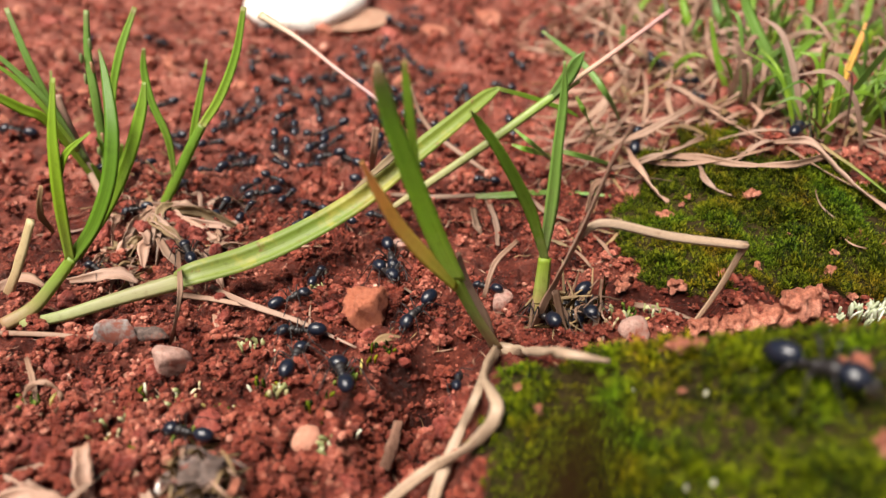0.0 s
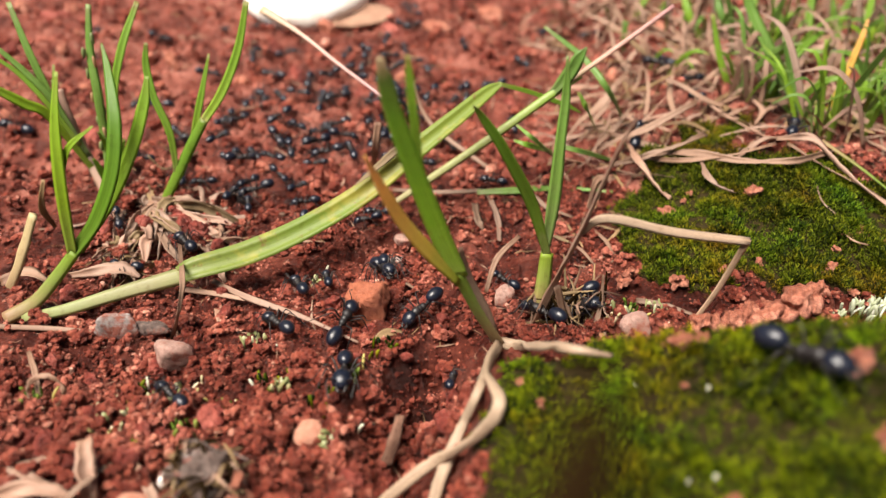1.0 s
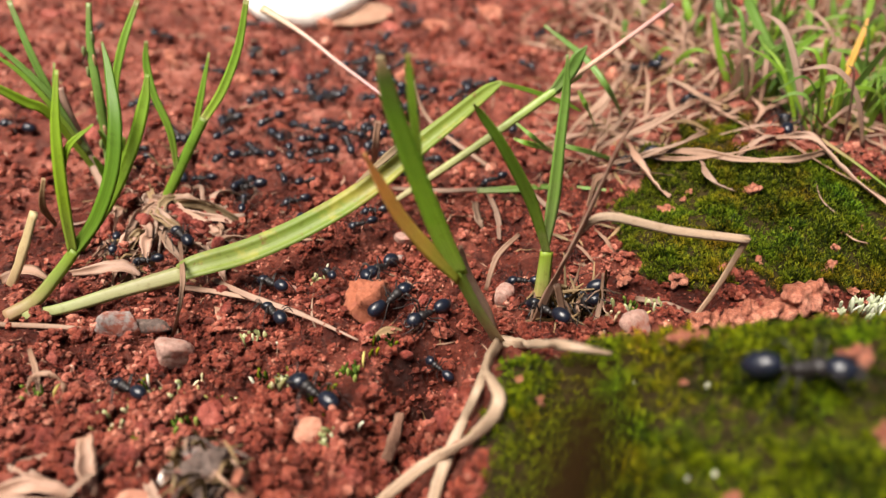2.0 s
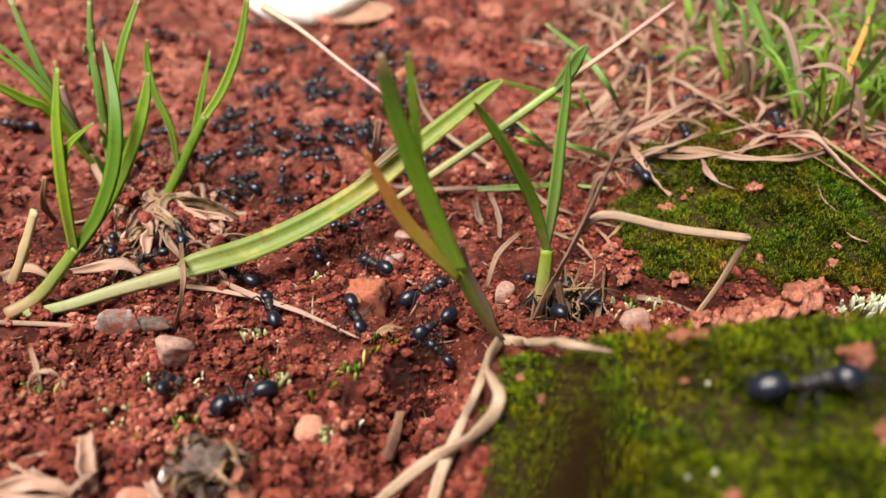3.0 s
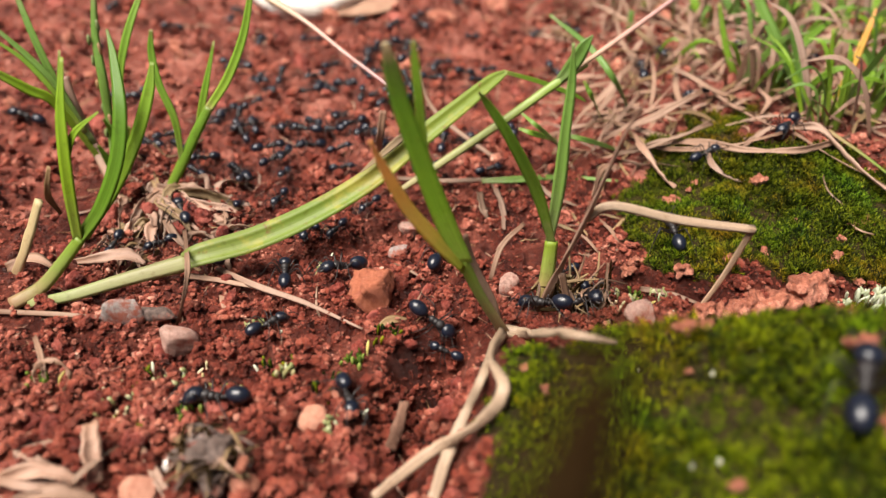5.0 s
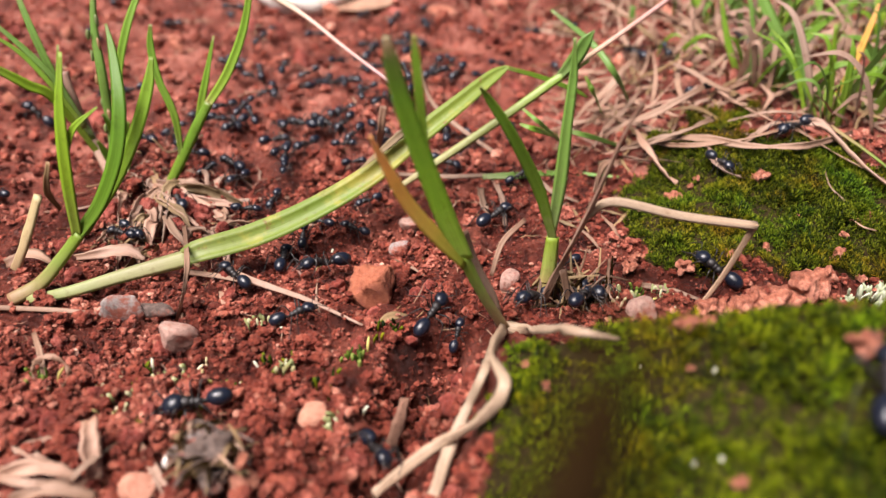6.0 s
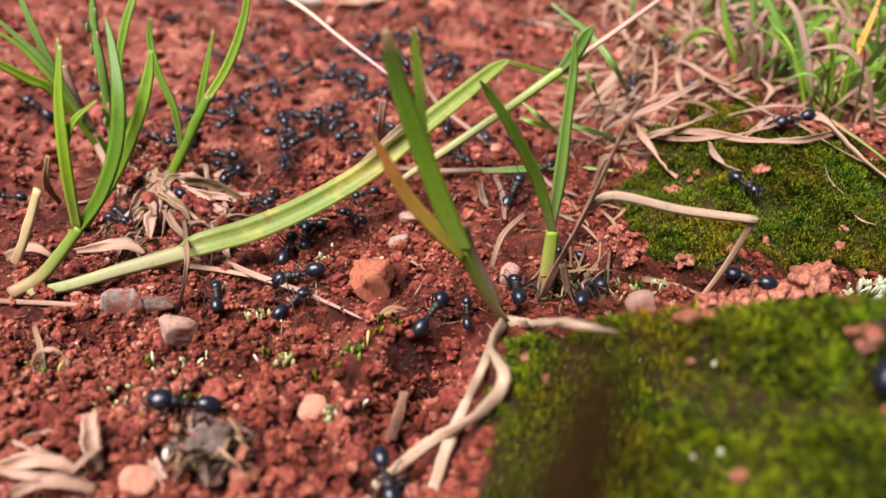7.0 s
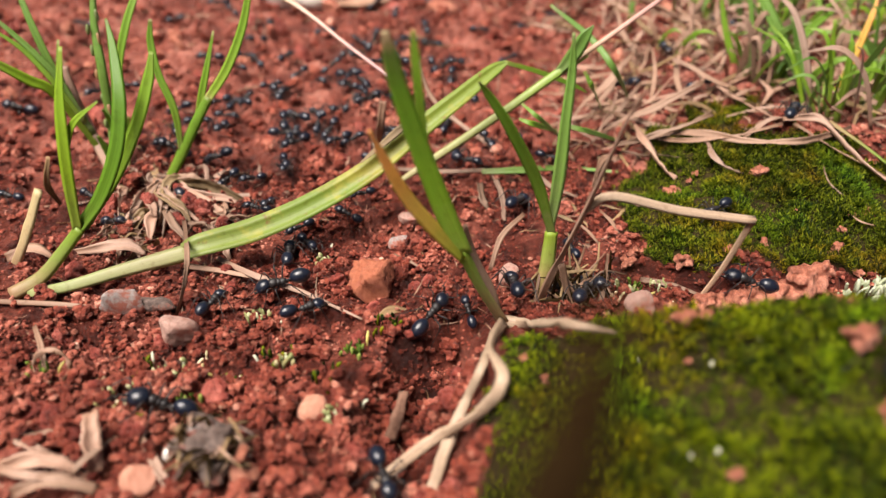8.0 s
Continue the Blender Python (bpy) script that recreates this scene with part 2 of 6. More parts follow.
BRIGHT = leaf_material("grass_bright_green", [(0.0, (0.263, 0.356, 0.0594)), (0.3, (0.246, 0.407, 0.0237)), (0.8, (0.229, 0.399, 0.0229)), (1.0, (0.254, 0.356, 0.0508))], thin=0.38)
SPRING = leaf_material("grass_blue_green", [(0.0, (0.269, 0.333, 0.144)), (0.3, (0.18, 0.324, 0.0674)), (0.85, (0.157, 0.311, 0.0585)), (1.0, (0.233, 0.297, 0.108))], thin=0.38)
PALE = leaf_material("grass_pale_sheath", [(0.0, (0.46, 0.28, 0.16)), (0.28, (0.42, 0.34, 0.15)), (0.6, (0.30, 0.38, 0.09)), (1.0, (0.24, 0.36, 0.04))], streak=0.12)
SHEATH = leaf_material("grass_cream_sheath", [(0.0, (0.30, 0.34, 0.15)), (0.35, (0.29, 0.34, 0.16)), (0.8, (0.34, 0.34, 0.19)), (1.0, (0.33, 0.35, 0.17))], streak=0.10)
RIBBON = leaf_material("leaf_yellow_green", [(0.0, (0.223, 0.283, 0.0893)), (0.2, (0.186, 0.253, 0.0558)), (0.42, (0.149, 0.231, 0.0335)), (0.50, (0.26, 0.246, 0.0446)), (0.58, (0.231, 0.246, 0.0372)), (0.66, (0.171, 0.238, 0.0335)), (0.9, (0.179, 0.26, 0.0446)), (1.0, (0.171, 0.246, 0.0521))], streak=0.16, blotch=(0.34, 0.33, 0.055))
YELLOW = leaf_material("leaf_yellow", [(0.0, (0.432, 0.483, 0.06)), (0.3, (0.744, 0.575, 0.12)), (0.7, (0.936, 0.598, 0.2)), (1.0, (0.744, 0.414, 0.18))], thin=0.5, streak=0.12)
ROOT = leaf_material("pale_root", [(0.0, (0.406, 0.278, 0.194)), (0.4, (0.51, 0.363, 0.27)), (1.0, (0.457, 0.314, 0.234))], rough=0.6, thin=0.1, streak=0.4)
STALK = leaf_material("stalk_green", [(0.0, (0.312, 0.253, 0.134)), (0.4, (0.298, 0.312, 0.119)), (0.75, (0.193, 0.298, 0.0446)), (1.0, (0.208, 0.283, 0.0595))], thin=0.0)
PINK = leaf_material("stalk_pink", [(0.0, (0.44, 0.32, 0.216)), (0.4, (0.448, 0.272, 0.224)), (1.0, (0.336, 0.176, 0.192))], thin=0.0)
STRAW = leaf_material("dry_straw", [(0.0, (0.191, 0.103, 0.0697)), (0.3, (0.319, 0.192, 0.139)), (0.7, (0.37, 0.236, 0.181)), (1.0, (0.217, 0.121, 0.0836))], rough=0.6, thin=0.25, streak=0.30)
CREAM = leaf_material("pale_straw", [(0.0, (0.334, 0.189, 0.133)), (0.4, (0.458, 0.297, 0.239)), (1.0, (0.385, 0.235, 0.185))], rough=0.6, thin=0.3, streak=0.25)
STUB = leaf_material("yellow_straw", [(0.0, (0.30, 0.19, 0.11)), (0.4, (0.46, 0.35, 0.20)), (1.0, (0.44, 0.36, 0.20))], rough=0.6, thin=0.1, streak=0.2)
BROWN = leaf_material("brown_dry_leaf", [(0.0, (0.416, 0.288, 0.16)), (0.35, (0.304, 0.2, 0.104)), (1.0, (0.16, 0.096, 0.048))], rough=0.65, thin=0.3, streak=0.4)
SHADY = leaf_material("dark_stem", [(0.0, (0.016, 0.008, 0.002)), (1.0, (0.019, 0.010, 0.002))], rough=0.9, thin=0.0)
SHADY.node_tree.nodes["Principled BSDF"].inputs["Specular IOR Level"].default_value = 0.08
MOSS = moss_material("moss", (0.0069, 0.0139, 0.00114), (0.0489, 0.0776, 0.0023), (0.207, 0.23, 0.0103))
MOSS_DEEP = moss_material("moss_deep", (0.00425, 0.0106, 0.00068), (0.0306, 0.0578, 0.00128), (0.289, 0.34, 0.00595))
SPROUT = moss_material("moss_sprout", (0.05, 0.09, 0.01), (0.16, 0.24, 0.03), (0.45, 0.48, 0.16))
TIPS = moss_material("moss_pale_tips", (0.30, 0.32, 0.14), (0.52, 0.54, 0.30), (0.80, 0.80, 0.66))
CHITIN = chitin_material("ant_black", (0.0038, 0.0052, 0.0105), 0.25)
MATT = chitin_material("ant_thorax_black", (0.0060, 0.0040, 0.0042), 0.42)
LIMB = chitin_material("ant_limb", (0.0075, 0.0045, 0.0040), 0.40)
BRICK = stone_material("orange_stone", (0.24, 0.060, 0.026), (0.46, 0.15, 0.078), 1100, 0.85, 0.52)
ROSE = stone_material("rosy_pebble", (0.26, 0.13, 0.10), (0.62, 0.40, 0.33), 1300, 0.7, 0.50)
APRICOT = stone_material("apricot_pebble", (0.456, 0.181, 0.112), (0.627, 0.31, 0.215), 900, 0.55, 0.62)
SLATE = stone_material("grey_flake", (0.18, 0.155, 0.145), (0.46, 0.40, 0.37), 900, 0.45, 0.44)
CHALK = stone_material("white_stone", (0.74, 0.66, 0.56), (0.90, 0.87, 0.83), 60, 0.6, 0.72)
BARK = stone_material("brown_bark", (0.12, 0.055, 0.035), (0.27, 0.14, 0.09), 700, 0.85, 0.6)
TAN = stone_material("tan_stone", (0.187, 0.0864, 0.0504), (0.36, 0.216, 0.144), 120, 0.8, 0.6)
CLOD = soil_material("pink_clod", (0.271, 0.0783, 0.047), (0.438, 0.157, 0.0992), (0.574, 0.24, 0.167))
DEBRIS = stone_material("grey_brown_debris", (0.035, 0.024, 0.020), (0.22, 0.15, 0.125), 900, 0.85)


# ---- mesh helpers ----
def raw_mesh(name, verts, tris, material, smooth_faces=True):
    """verts in millimetres, tris as rows of three."""
    me = bpy.data.meshes.new(name)
    n = len(tris)
    me.vertices.add(len(verts))
    me.vertices.foreach_set("co", (np.asarray(verts, np.float32) * MM).ravel())
    me.loops.add(n * 3)
    me.loops.foreach_set("vertex_index", np.asarray(tris, np.int32).ravel())
    me.polygons.add(n)
    me.polygons.foreach_set("loop_start", np.arange(0, n * 3, 3, dtype=np.int32))
    me.polygons.foreach_set("use_smooth", np.full(n, smooth_faces))
    me.update(calc_edges=True)
    me.materials.append(material)
    return me


def part(name, me, parent=None, label="", at=None):
    ob = new(name, me)
    ob.parent = parent
    if at is not None:
        ob.location = Vector(at) * MM
    if label:
        ob["label"] = label
    return ob


def base(name, at, label, category, group=""):
    ob = new(name)
    ob.empty_display_size = 0.002
    ob.location = Vector(at) * MM
    return tagged(ob, label, category, group)


def from_bmesh(name, bm, material, smooth_faces=True):
    me = bpy.data.meshes.new(name)
    for v in bm.verts:
        v.co *= MM
    for f in bm.faces:
        f.smooth = smooth_faces
    bm.to_mesh(me)
    bm.free()
    me.materials.append(material)
    return me


def curve_points(points, steps):
    """Catmull-Rom through the points (x, y, z, width)."""
    p = np.array(points, float)
    p = np.vstack([2 * p[0] - p[1], p, 2 * p[-1] - p[-2]])
    p[0, 3], p[-1, 3] = p[1, 3], p[-2, 3]
    out = []
    for i in range(1, len(p) - 2):
        for t in np.linspace(0, 1, steps, endpoint=False):
            a, b, c, d = p[i - 1], p[i], p[i + 1], p[i + 2]
            out.append(0.5 * (2 * b + (c - a) * t + (2 * a - 5 * b + 4 * c - d) * t * t + (3 * b - a - 3 * c + d) * t**3))
    return np.array(out + [p[-2]])


def ribbon(name, points, material, fold=0.18, thick=0.10, twist=0.0, face=(0.1, -0.8, 0.6), origin=(0, 0, 0), steps=8, ragged=0.0, seed=0):
    """A leaf blade: a folded strip with thickness, closed at both ends."""
    c = curve_points(points, steps)
    n = len(c)
    rng = np.random.RandomState(seed + 11)
    if ragged:
        slow = np.interp(np.arange(n), np.arange(0, n + 3, 3), rng.rand(len(np.arange(0, n + 3, 3))) - 0.5)
        sway = np.interp(np.arange(n), np.arange(0, n + 6, 6), rng.rand(len(np.arange(0, n + 6, 6))) - 0.5)
        c[:, 3] *= 1 + ragged * (rng.rand(n) - 0.5) + 2.4 * ragged * slow
        c[:, :3] += (rng.rand(n, 3) - 0.5) * ragged * 0.5 * c[:, 3:4]
    c[:, 3] = np.maximum(c[:, 3], 0.12)
    tan = np.gradient(c[:, :3], axis=0)
    tan /= np.linalg.norm(tan, axis=1)[:, None] + 1e-9
    side = np.cross(tan, np.array(face, float))
    side /= np.linalg.norm(side, axis=1)[:, None] + 1e-9
    up = np.cross(side, tan)
    turn = np.radians(twist) * np.linspace(0, 1, n)[:, None]
    if ragged:
        turn = turn + 9.0 * ragged * sway[:, None]
    side, up = side * np.cos(turn) + up * np.sin(turn), up * np.cos(turn) - side * np.sin(turn)
    across = np.array([-0.5, -0.25, 0, 0.25, 0.5, 0.27, 0, -0.27])
    lift = np.array([fold, fold * 0.35, -0.04, fold * 0.35, fold, fold * 0.35, 0, fold * 0.35])
    under = np.array([0, 0.5, 0.5, 0.5, 0, -0.5, -1.0, -0.5]) * thick
    w = c[:, 3][:, None]
    grid = c[:, None, :3] + side[:, None] * (across * w)[..., None] + up[:, None] * (lift * w + under * w)[..., None]
    k = len(across)
    verts = np.concatenate([grid.reshape(-1, 3), [c[0, :3], c[-1, :3]]]) - np.array(origin, float)
    faces, uv = [], []
    along = np.linspace(0, 1, n)
    cross_u = across + 0.5
    for i in range(n - 1):
        for j in range(k):
            a, b = i * k + j, i * k + (j + 1) % k
            faces.append((a, b, b + k, a + k))
    for j in range(k):
        faces.append((n * k, (j + 1) % k, j))
        faces.append((n * k + 1, (n - 1) * k + j, (n - 1) * k + (j + 1) % k))
    me = bpy.data.meshes.new(name)
    me.from_pydata((verts * MM).tolist(), [], faces)
    layer = me.uv_layers.new(name="UVMap")
    vi = np.zeros(len(me.loops), np.int32)
    me.loops.foreach_get("vertex_index", vi)
    us = np.append(np.tile(cross_u, n), [0.5, 0.5])[vi]
    vs = np.append(np.repeat(along, k), [0.0, 1.0])[vi]
    layer.data.foreach_set("uv", np.stack([us, vs], 1).ravel().astype(np.float32))
    me.polygons.foreach_set("use_smooth", np.full(len(me.polygons), True))
    me.materials.append(material)
    return me


def tube(points, sides=8):
    """Vertices and triangles of a tapered round limb through (x, y, z, thickness)."""
    c = np.array(points, float)
    n = len(c)
    tan = np.gradient(c[:, :3], axis=0)
    tan /= np.linalg.norm(tan, axis=1)[:, None]
    side = np.cross(tan, (0.3, 0.2, 0.93))
    side /= np.linalg.norm(side, axis=1)[:, None]
    up = np.cross(side, tan)
    a = np.linspace(0, 2 * np.pi, sides, endpoint=False)
    v = c[:, None, :3] + 0.5 * c[:, 3][:, None, None] * (np.cos(a)[None, :, None] * side[:, None] + np.sin(a)[None, :, None] * up[:, None])
    v = np.concatenate([v.reshape(-1, 3), [c[0, :3], c[-1, :3]]])
    t = []
    for i in range(n - 1):
        for j in range(sides):
            p, q = i * sides + j, i * sides + (j + 1) % sides
            t += [(p, q, q + sides), (p, q + sides, p + sides)]
    for j in range(sides):
        q = (j + 1) % sides
        t += [(n * sides, q, j), (n * sides + 1, (n - 1) * sides + j, (n - 1) * sides + q)]
    return v, np.array(t)


def ico(level):
    bm = bmesh.new()
    bmesh.ops.create_icosphere(bm, subdivisions=level, radius=1.0)
    v = np.array([p.co[:] for p in bm.verts])
    t = np.array([[p.index for p in f.verts] for f in bm.faces])
    bm.free()
    return v, t


def lumpy(v, rng, amount, pieces, sharp=3.5):
    """A rounded form pushed out in soft lumps and cut by flats."""
    d = rng.randn(pieces, 3)
    d /= np.linalg.norm(d, axis=1)[:, None]
    r, unit = np.ones(len(v)), v / np.linalg.norm(v, axis=1)[:, None]
    for k, e in enumerate(d):
        r += amount * np.exp(sharp * (unit @ e - 1)) * (1.0 if k % 3 else -0.9)
    return v * r[:, None]


def stone(name, at, size, material, label, category="pebble", group="", turn=0.0, amount=0.3, pieces=9, flats=3, level=4, seed=0, rough=0.05, boxy=1.0, sharp=3.5):
    """A single stone or clod resting at a place; size is its full width, depth and height."""
    rng = np.random.RandomState(seed + 100)
    v, t = ico(level)
    v = np.sign(v) * np.abs(v) ** boxy
    v = lumpy(v, rng, amount, pieces, sharp)
    for _ in range(flats):
        e = rng.randn(3)
        e /= np.linalg.norm(e)
        h = v @ e
        over = np.maximum(h - 0.72, 0)
        v = v - over[:, None] * e * 0.9
    v = (v - (v.max(0) + v.min(0)) / 2) / ((v.max(0) - v.min(0)) / 2)
    for scale, share in ((3.0, 1.0), (7.0, 0.5)):
        q = v * scale
        v = v * (1 + rough * share * (wave(q[:, 0] + q[:, 2] * 0.7, q[:, 1] - q[:, 2] * 0.6, 1.0, seed + 3) - 0.5) * 2)[:, None]
    v = v * np.array(size) / 2
    a = radians(turn)
    v = v @ np.array([[math.cos(a), math.sin(a), 0], [-math.sin(a), math.cos(a), 0], [0, 0, 1]])
    me = raw_mesh(name, v, t, material)
    ob = part(name, me, at=at)
    return tagged(ob, label, category, group)


# ---- the ground ----
def build_ground():
    far = np.geomspace(2, 30000, 34)
    xs = np.concatenate([-175 - far[::-1], np.arange(-175, -82, 1.2), np.arange(-82, -70, 0.42), np.arange(-70, 34, 0.35), np.arange(34, 40, 0.42), np.arange(40, 80, 0.6), np.arange(80, 160, 1.2), 160 + far])
    ys = np.concatenate([30 - far[::-1], np.arange(30, 54, 1.0), np.arange(54, 70, 0.42), np.arange(70, 128, 0.33), np.arange(128, 145, 0.42), np.arange(145, 200, 0.8), np.arange(200, 310, 1.3), 310 + far])
    gx, gy = np.meshgrid(xs, ys)
    z = relief(gx, gy)
    n = len(xs)
    i = (np.arange(len(ys) - 1)[:, None] * n + np.arange(n - 1)).ravel()
    tris = np.concatenate([np.stack([i, i + 1, i + n + 1], 1), np.stack([i, i + n + 1, i + n], 1)])
    verts = np.stack([gx, gy, z], -1).reshape(-1, 3)
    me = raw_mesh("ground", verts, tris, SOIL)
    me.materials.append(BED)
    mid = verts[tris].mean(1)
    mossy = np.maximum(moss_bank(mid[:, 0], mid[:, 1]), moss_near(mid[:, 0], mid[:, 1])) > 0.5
    me.materials.append(FAR_SOIL)
    # Mask by distance, broken up with noise, for the lighter soil copy.
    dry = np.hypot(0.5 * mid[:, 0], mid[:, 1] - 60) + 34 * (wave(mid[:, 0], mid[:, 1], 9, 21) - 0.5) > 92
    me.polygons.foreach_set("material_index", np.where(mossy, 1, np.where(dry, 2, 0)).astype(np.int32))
    tagged(new("ground", me), "crumbly red earth, partly covered with moss", "ground", kind="structure")


def scatter_mesh(name, places, sizes, templates, material, rng, label, category, squash=0.8):
    """Many small pieces in one mesh."""
    n = len(places)
    q = rng.randn(n, 4)
    q /= np.linalg.norm(q, axis=1)[:, None]
    w, x, y, z = q.T
    rot = np.stack([np.stack([1 - 2 * (y * y + z * z), 2 * (x * y - z * w), 2 * (x * z + y * w)], -1),
                    np.stack([2 * (x * y + z * w), 1 - 2 * (x * x + z * z), 2 * (y * z - x * w)], -1),
                    np.stack([2 * (x * z - y * w), 2 * (y * z + x * w), 1 - 2 * (x * x + y * y)], -1)], 1)
    pick = rng.randint(0, len(templates), n)
    vs, ts, start = [], [], 0
    for k, (tv, tt) in enumerate(templates):
        m = np.where(pick == k)[0]
        if not len(m):
            continue
        v = np.einsum("nij,vj->nvi", rot[m], tv) * sizes[m][:, None, None] * np.array([1, 1, squash])
        v = v + places[m][:, None]
        vs.append(v.reshape(-1, 3))
        ts.append((tt[None] + (np.arange(len(m)) * len(tv))[:, None, None] + start).reshape(-1, 3))
        start += len(m) * len(tv)
    me = raw_mesh(name, np.concatenate(vs), np.concatenate(ts), material, smooth_faces=False)
    return tagged(new(name, me), label, category, kind="stuff")


def cluster(rng, count, level=1):
    """A knobbly aggregate of many grains, about one unit in radius."""
    v0, t0 = ico(level)
    vs, ts, start = [], [], 0
    for k in range(count):
        d = rng.randn(3)
        d *= rng.uniform(0.35, 0.75) / np.linalg.norm(d)
        r = rng.uniform(0.22, 0.48) * (1.3 if k == 0 else 1.0)
        v = lumpy(v0, rng, 0.45, 4) * r * rng.uniform(0.75, 1.2, 3) + d * (0 if k == 0 else 1)
        vs.append(v), ts.append(t0 + start)
        start += len(v)
    return np.concatenate(vs), np.concatenate(ts)


def build_crumbs():
    rng = np.random.RandomState(21)
    v1, t1 = ico(1)
    tiny = [(lumpy(v1, rng, 0.5, 4) * rng.uniform(0.7, 1.2, 3), t1) for _ in range(10)]
    knobs = [cluster(rng, 7) for _ in range(18)]
    chips = [cluster(rng, 2) for _ in range(14)]
    lumps = [cluster(rng, 24) for _ in range(10)]
    rough = [cluster(rng, 3) for _ in range(14)]

    def spread(count, y0, y1, low, high, power, templates, name, label, loose0=0.36, loose1=0.62):
        y = rng.uniform(y0, y1, count)
        x = rng.uniform(-1, 1, count) * (16 + 0.62 * y)
        bare = (moss_bank(x, y) < rng.uniform(-1.5, 1.0, count)) & (moss_near(x, y) < -0.5)
        thick = looseness(x, y) > rng.uniform(loose0, loose1, count) + 0.35 * (x > 24) * (y > 150) * (y < 215)
        thick &= off_roots(x, y) > low + 2.0
        x, y = x[bare & thick], y[bare & thick]
        s = low + (high - low) * rng.rand(len(x)) ** power
        z = relief(x, y) + s * rng.uniform(0.05, 1.15, len(x))
        scatter_mesh(name, np.stack([x, y, z], 1), s, templates, CRUMBS, rng, label, "soil crumbs")

    spread(7800, 64, 150, 0.40, 1.3, 1.8, knobs, "soil_crumbs", "loose red soil crumbs on the earth")
    spread(11000, 54, 150, 0.22, 0.8, 1.7, chips, "soil_chips", "small red soil chips on the earth", 0.10, 0.66)
    spread(2800, 50, 84, 0.6, 1.9, 1.5, knobs, "soil_crumbs", "chunky red soil crumbs on the near earth", 0.08, 0.55)
    spread(420, 54, 165, 1.1, 1.9, 2.0, lumps, "soil_lumps", "larger knobbly red soil lumps on the earth")
    spread(260, 56, 110, 1.0, 1.7, 2.2, [cluster(rng, 40) for _ in range(10)], "soil_lumps", "chunky knobbly red soil clods on the earth")
    spread(18000, 56, 140, 0.09, 0.28, 1.5, tiny, "soil_grains", "fine red soil grains on the earth", 0.08, 0.62)
    spread(9000, 146, 300, 0.4, 2.6, 2.6, rough, "soil_crumbs", "loose red soil crumbs farther off", 0.2, 0.7)


def shoot_template(rng, leaves, reach, height):
    """One moss shoot: pointed leaves spreading from a short stem."""
    vs, ts = [], []
    for k in range(leaves):
        a = k * 2.4 + rng.uniform(-0.3, 0.3)
        h = height * (0.15 + 0.85 * k / leaves)
        tilt = rng.uniform(0.15, 0.6) + 0.9 * k / leaves
        d = np.array([math.cos(a) * math.cos(tilt), math.sin(a) * math.cos(tilt), math.sin(tilt)])
        side = np.array([-math.sin(a), math.cos(a), 0])
        r = reach * rng.uniform(0.7, 1.15) * (1 - 0.35 * k / leaves)
        root, mid, tip = np.array([0, 0, h]), np.array([0, 0, h]) + d * r * 0.5, np.array([0, 0, h + 0.12 * r]) + d * r
        s = len(vs)
        vs += [root, mid - side * r * 0.12 + (0, 0, 0.05 * r), mid + side * r * 0.12 + (0, 0, 0.05 * r), tip]
        ts += [(s, s + 2, s + 1), (s + 1, s + 2, s + 3)]
    return np.array(vs), np.array(ts)


def build_moss(name, inside, x0, x1, y0, y1, count, reach, material, label, seed, gaps=0.0):
    rng = np.random.RandomState(seed)
    shapes = [shoot_template(rng, 13, 1.0, 1.2) for _ in range(8)]
    x, y = rng.uniform(x0, x1, count), rng.uniform(y0, y1, count)
    ok = inside(x, y) > rng.uniform(-0.6, 1.4, count)
    hump = 0.65 * wave(x, y, 4.6, seed) + 0.35 * wave(x, y, 1.9, seed + 1)
    ok &= (hump > rng.uniform(0.0, 0.42, count) * gaps) & (off_roots(x, y) > 0.8)
    x, y, hump = x[ok], y[ok], hump[ok]
    n = len(x)
    s = reach * rng.uniform(0.6, 1.2, n) * (0.55 + 0.8 * hump)
    z = relief(x, y) - 0.5 + 3.4 * np.maximum(hump - 0.34, 0)
    pick, spin = rng.randint(0, len(shapes), n), rng.uniform(0, 6.28, n)
    lean = rng.randn(n, 2) * 0.22
    vs, ts, start = [], [], 0
    for k, (tv, tt) in enumerate(shapes):
        m = np.where(pick == k)[0]
        c, si = np.cos(spin[m])[:, None], np.sin(spin[m])[:, None]
        px = (tv[:, 0] * c - tv[:, 1] * si) + tv[:, 2] * lean[m, 0:1]
        py = (tv[:, 0] * si + tv[:, 1] * c) + tv[:, 2] * lean[m, 1:2]
        pz = np.broadcast_to(tv[:, 2], px.shape)
        v = np.stack([px, py, pz], -1) * s[m][:, None, None] + np.stack([x[m], y[m], z[m]], 1)[:, None]
        vs.append(v.reshape(-1, 3))
        ts.append((tt[None] + (np.arange(len(m)) * len(tv))[:, None, None] + start).reshape(-1, 3))
        start += len(m) * len(tv)
    me = raw_mesh(name, np.concatenate(vs), np.concatenate(ts), material, smooth_faces=False)
    return tagged(new(name, me), label, "moss", kind="stuff")


build_ground()
build_crumbs()
build_moss("moss_carpet", moss_bank, 28, 106, 96, 172, 25000, 1.0, MOSS, "bright green feathery moss covering a low bank", 31, 1.0)
build_moss("moss_cushion", moss_near, 0, 66, 26, 86, 12500, 0.95, MOSS_DEEP, "deep green moss cushion on a small mound", 32)


# ---- grass ----
def height_at(x, y):
    return float(relief(x, y))


def tuft(at, label, blades, category="grass", group=""):
    root = base("grass_tuft", at, label, category, group)
    for k, (name, points, material, options) in enumerate(blades):
        part(name, ribbon(name, points, material, origin=at, seed=k, **options), root)
    return root


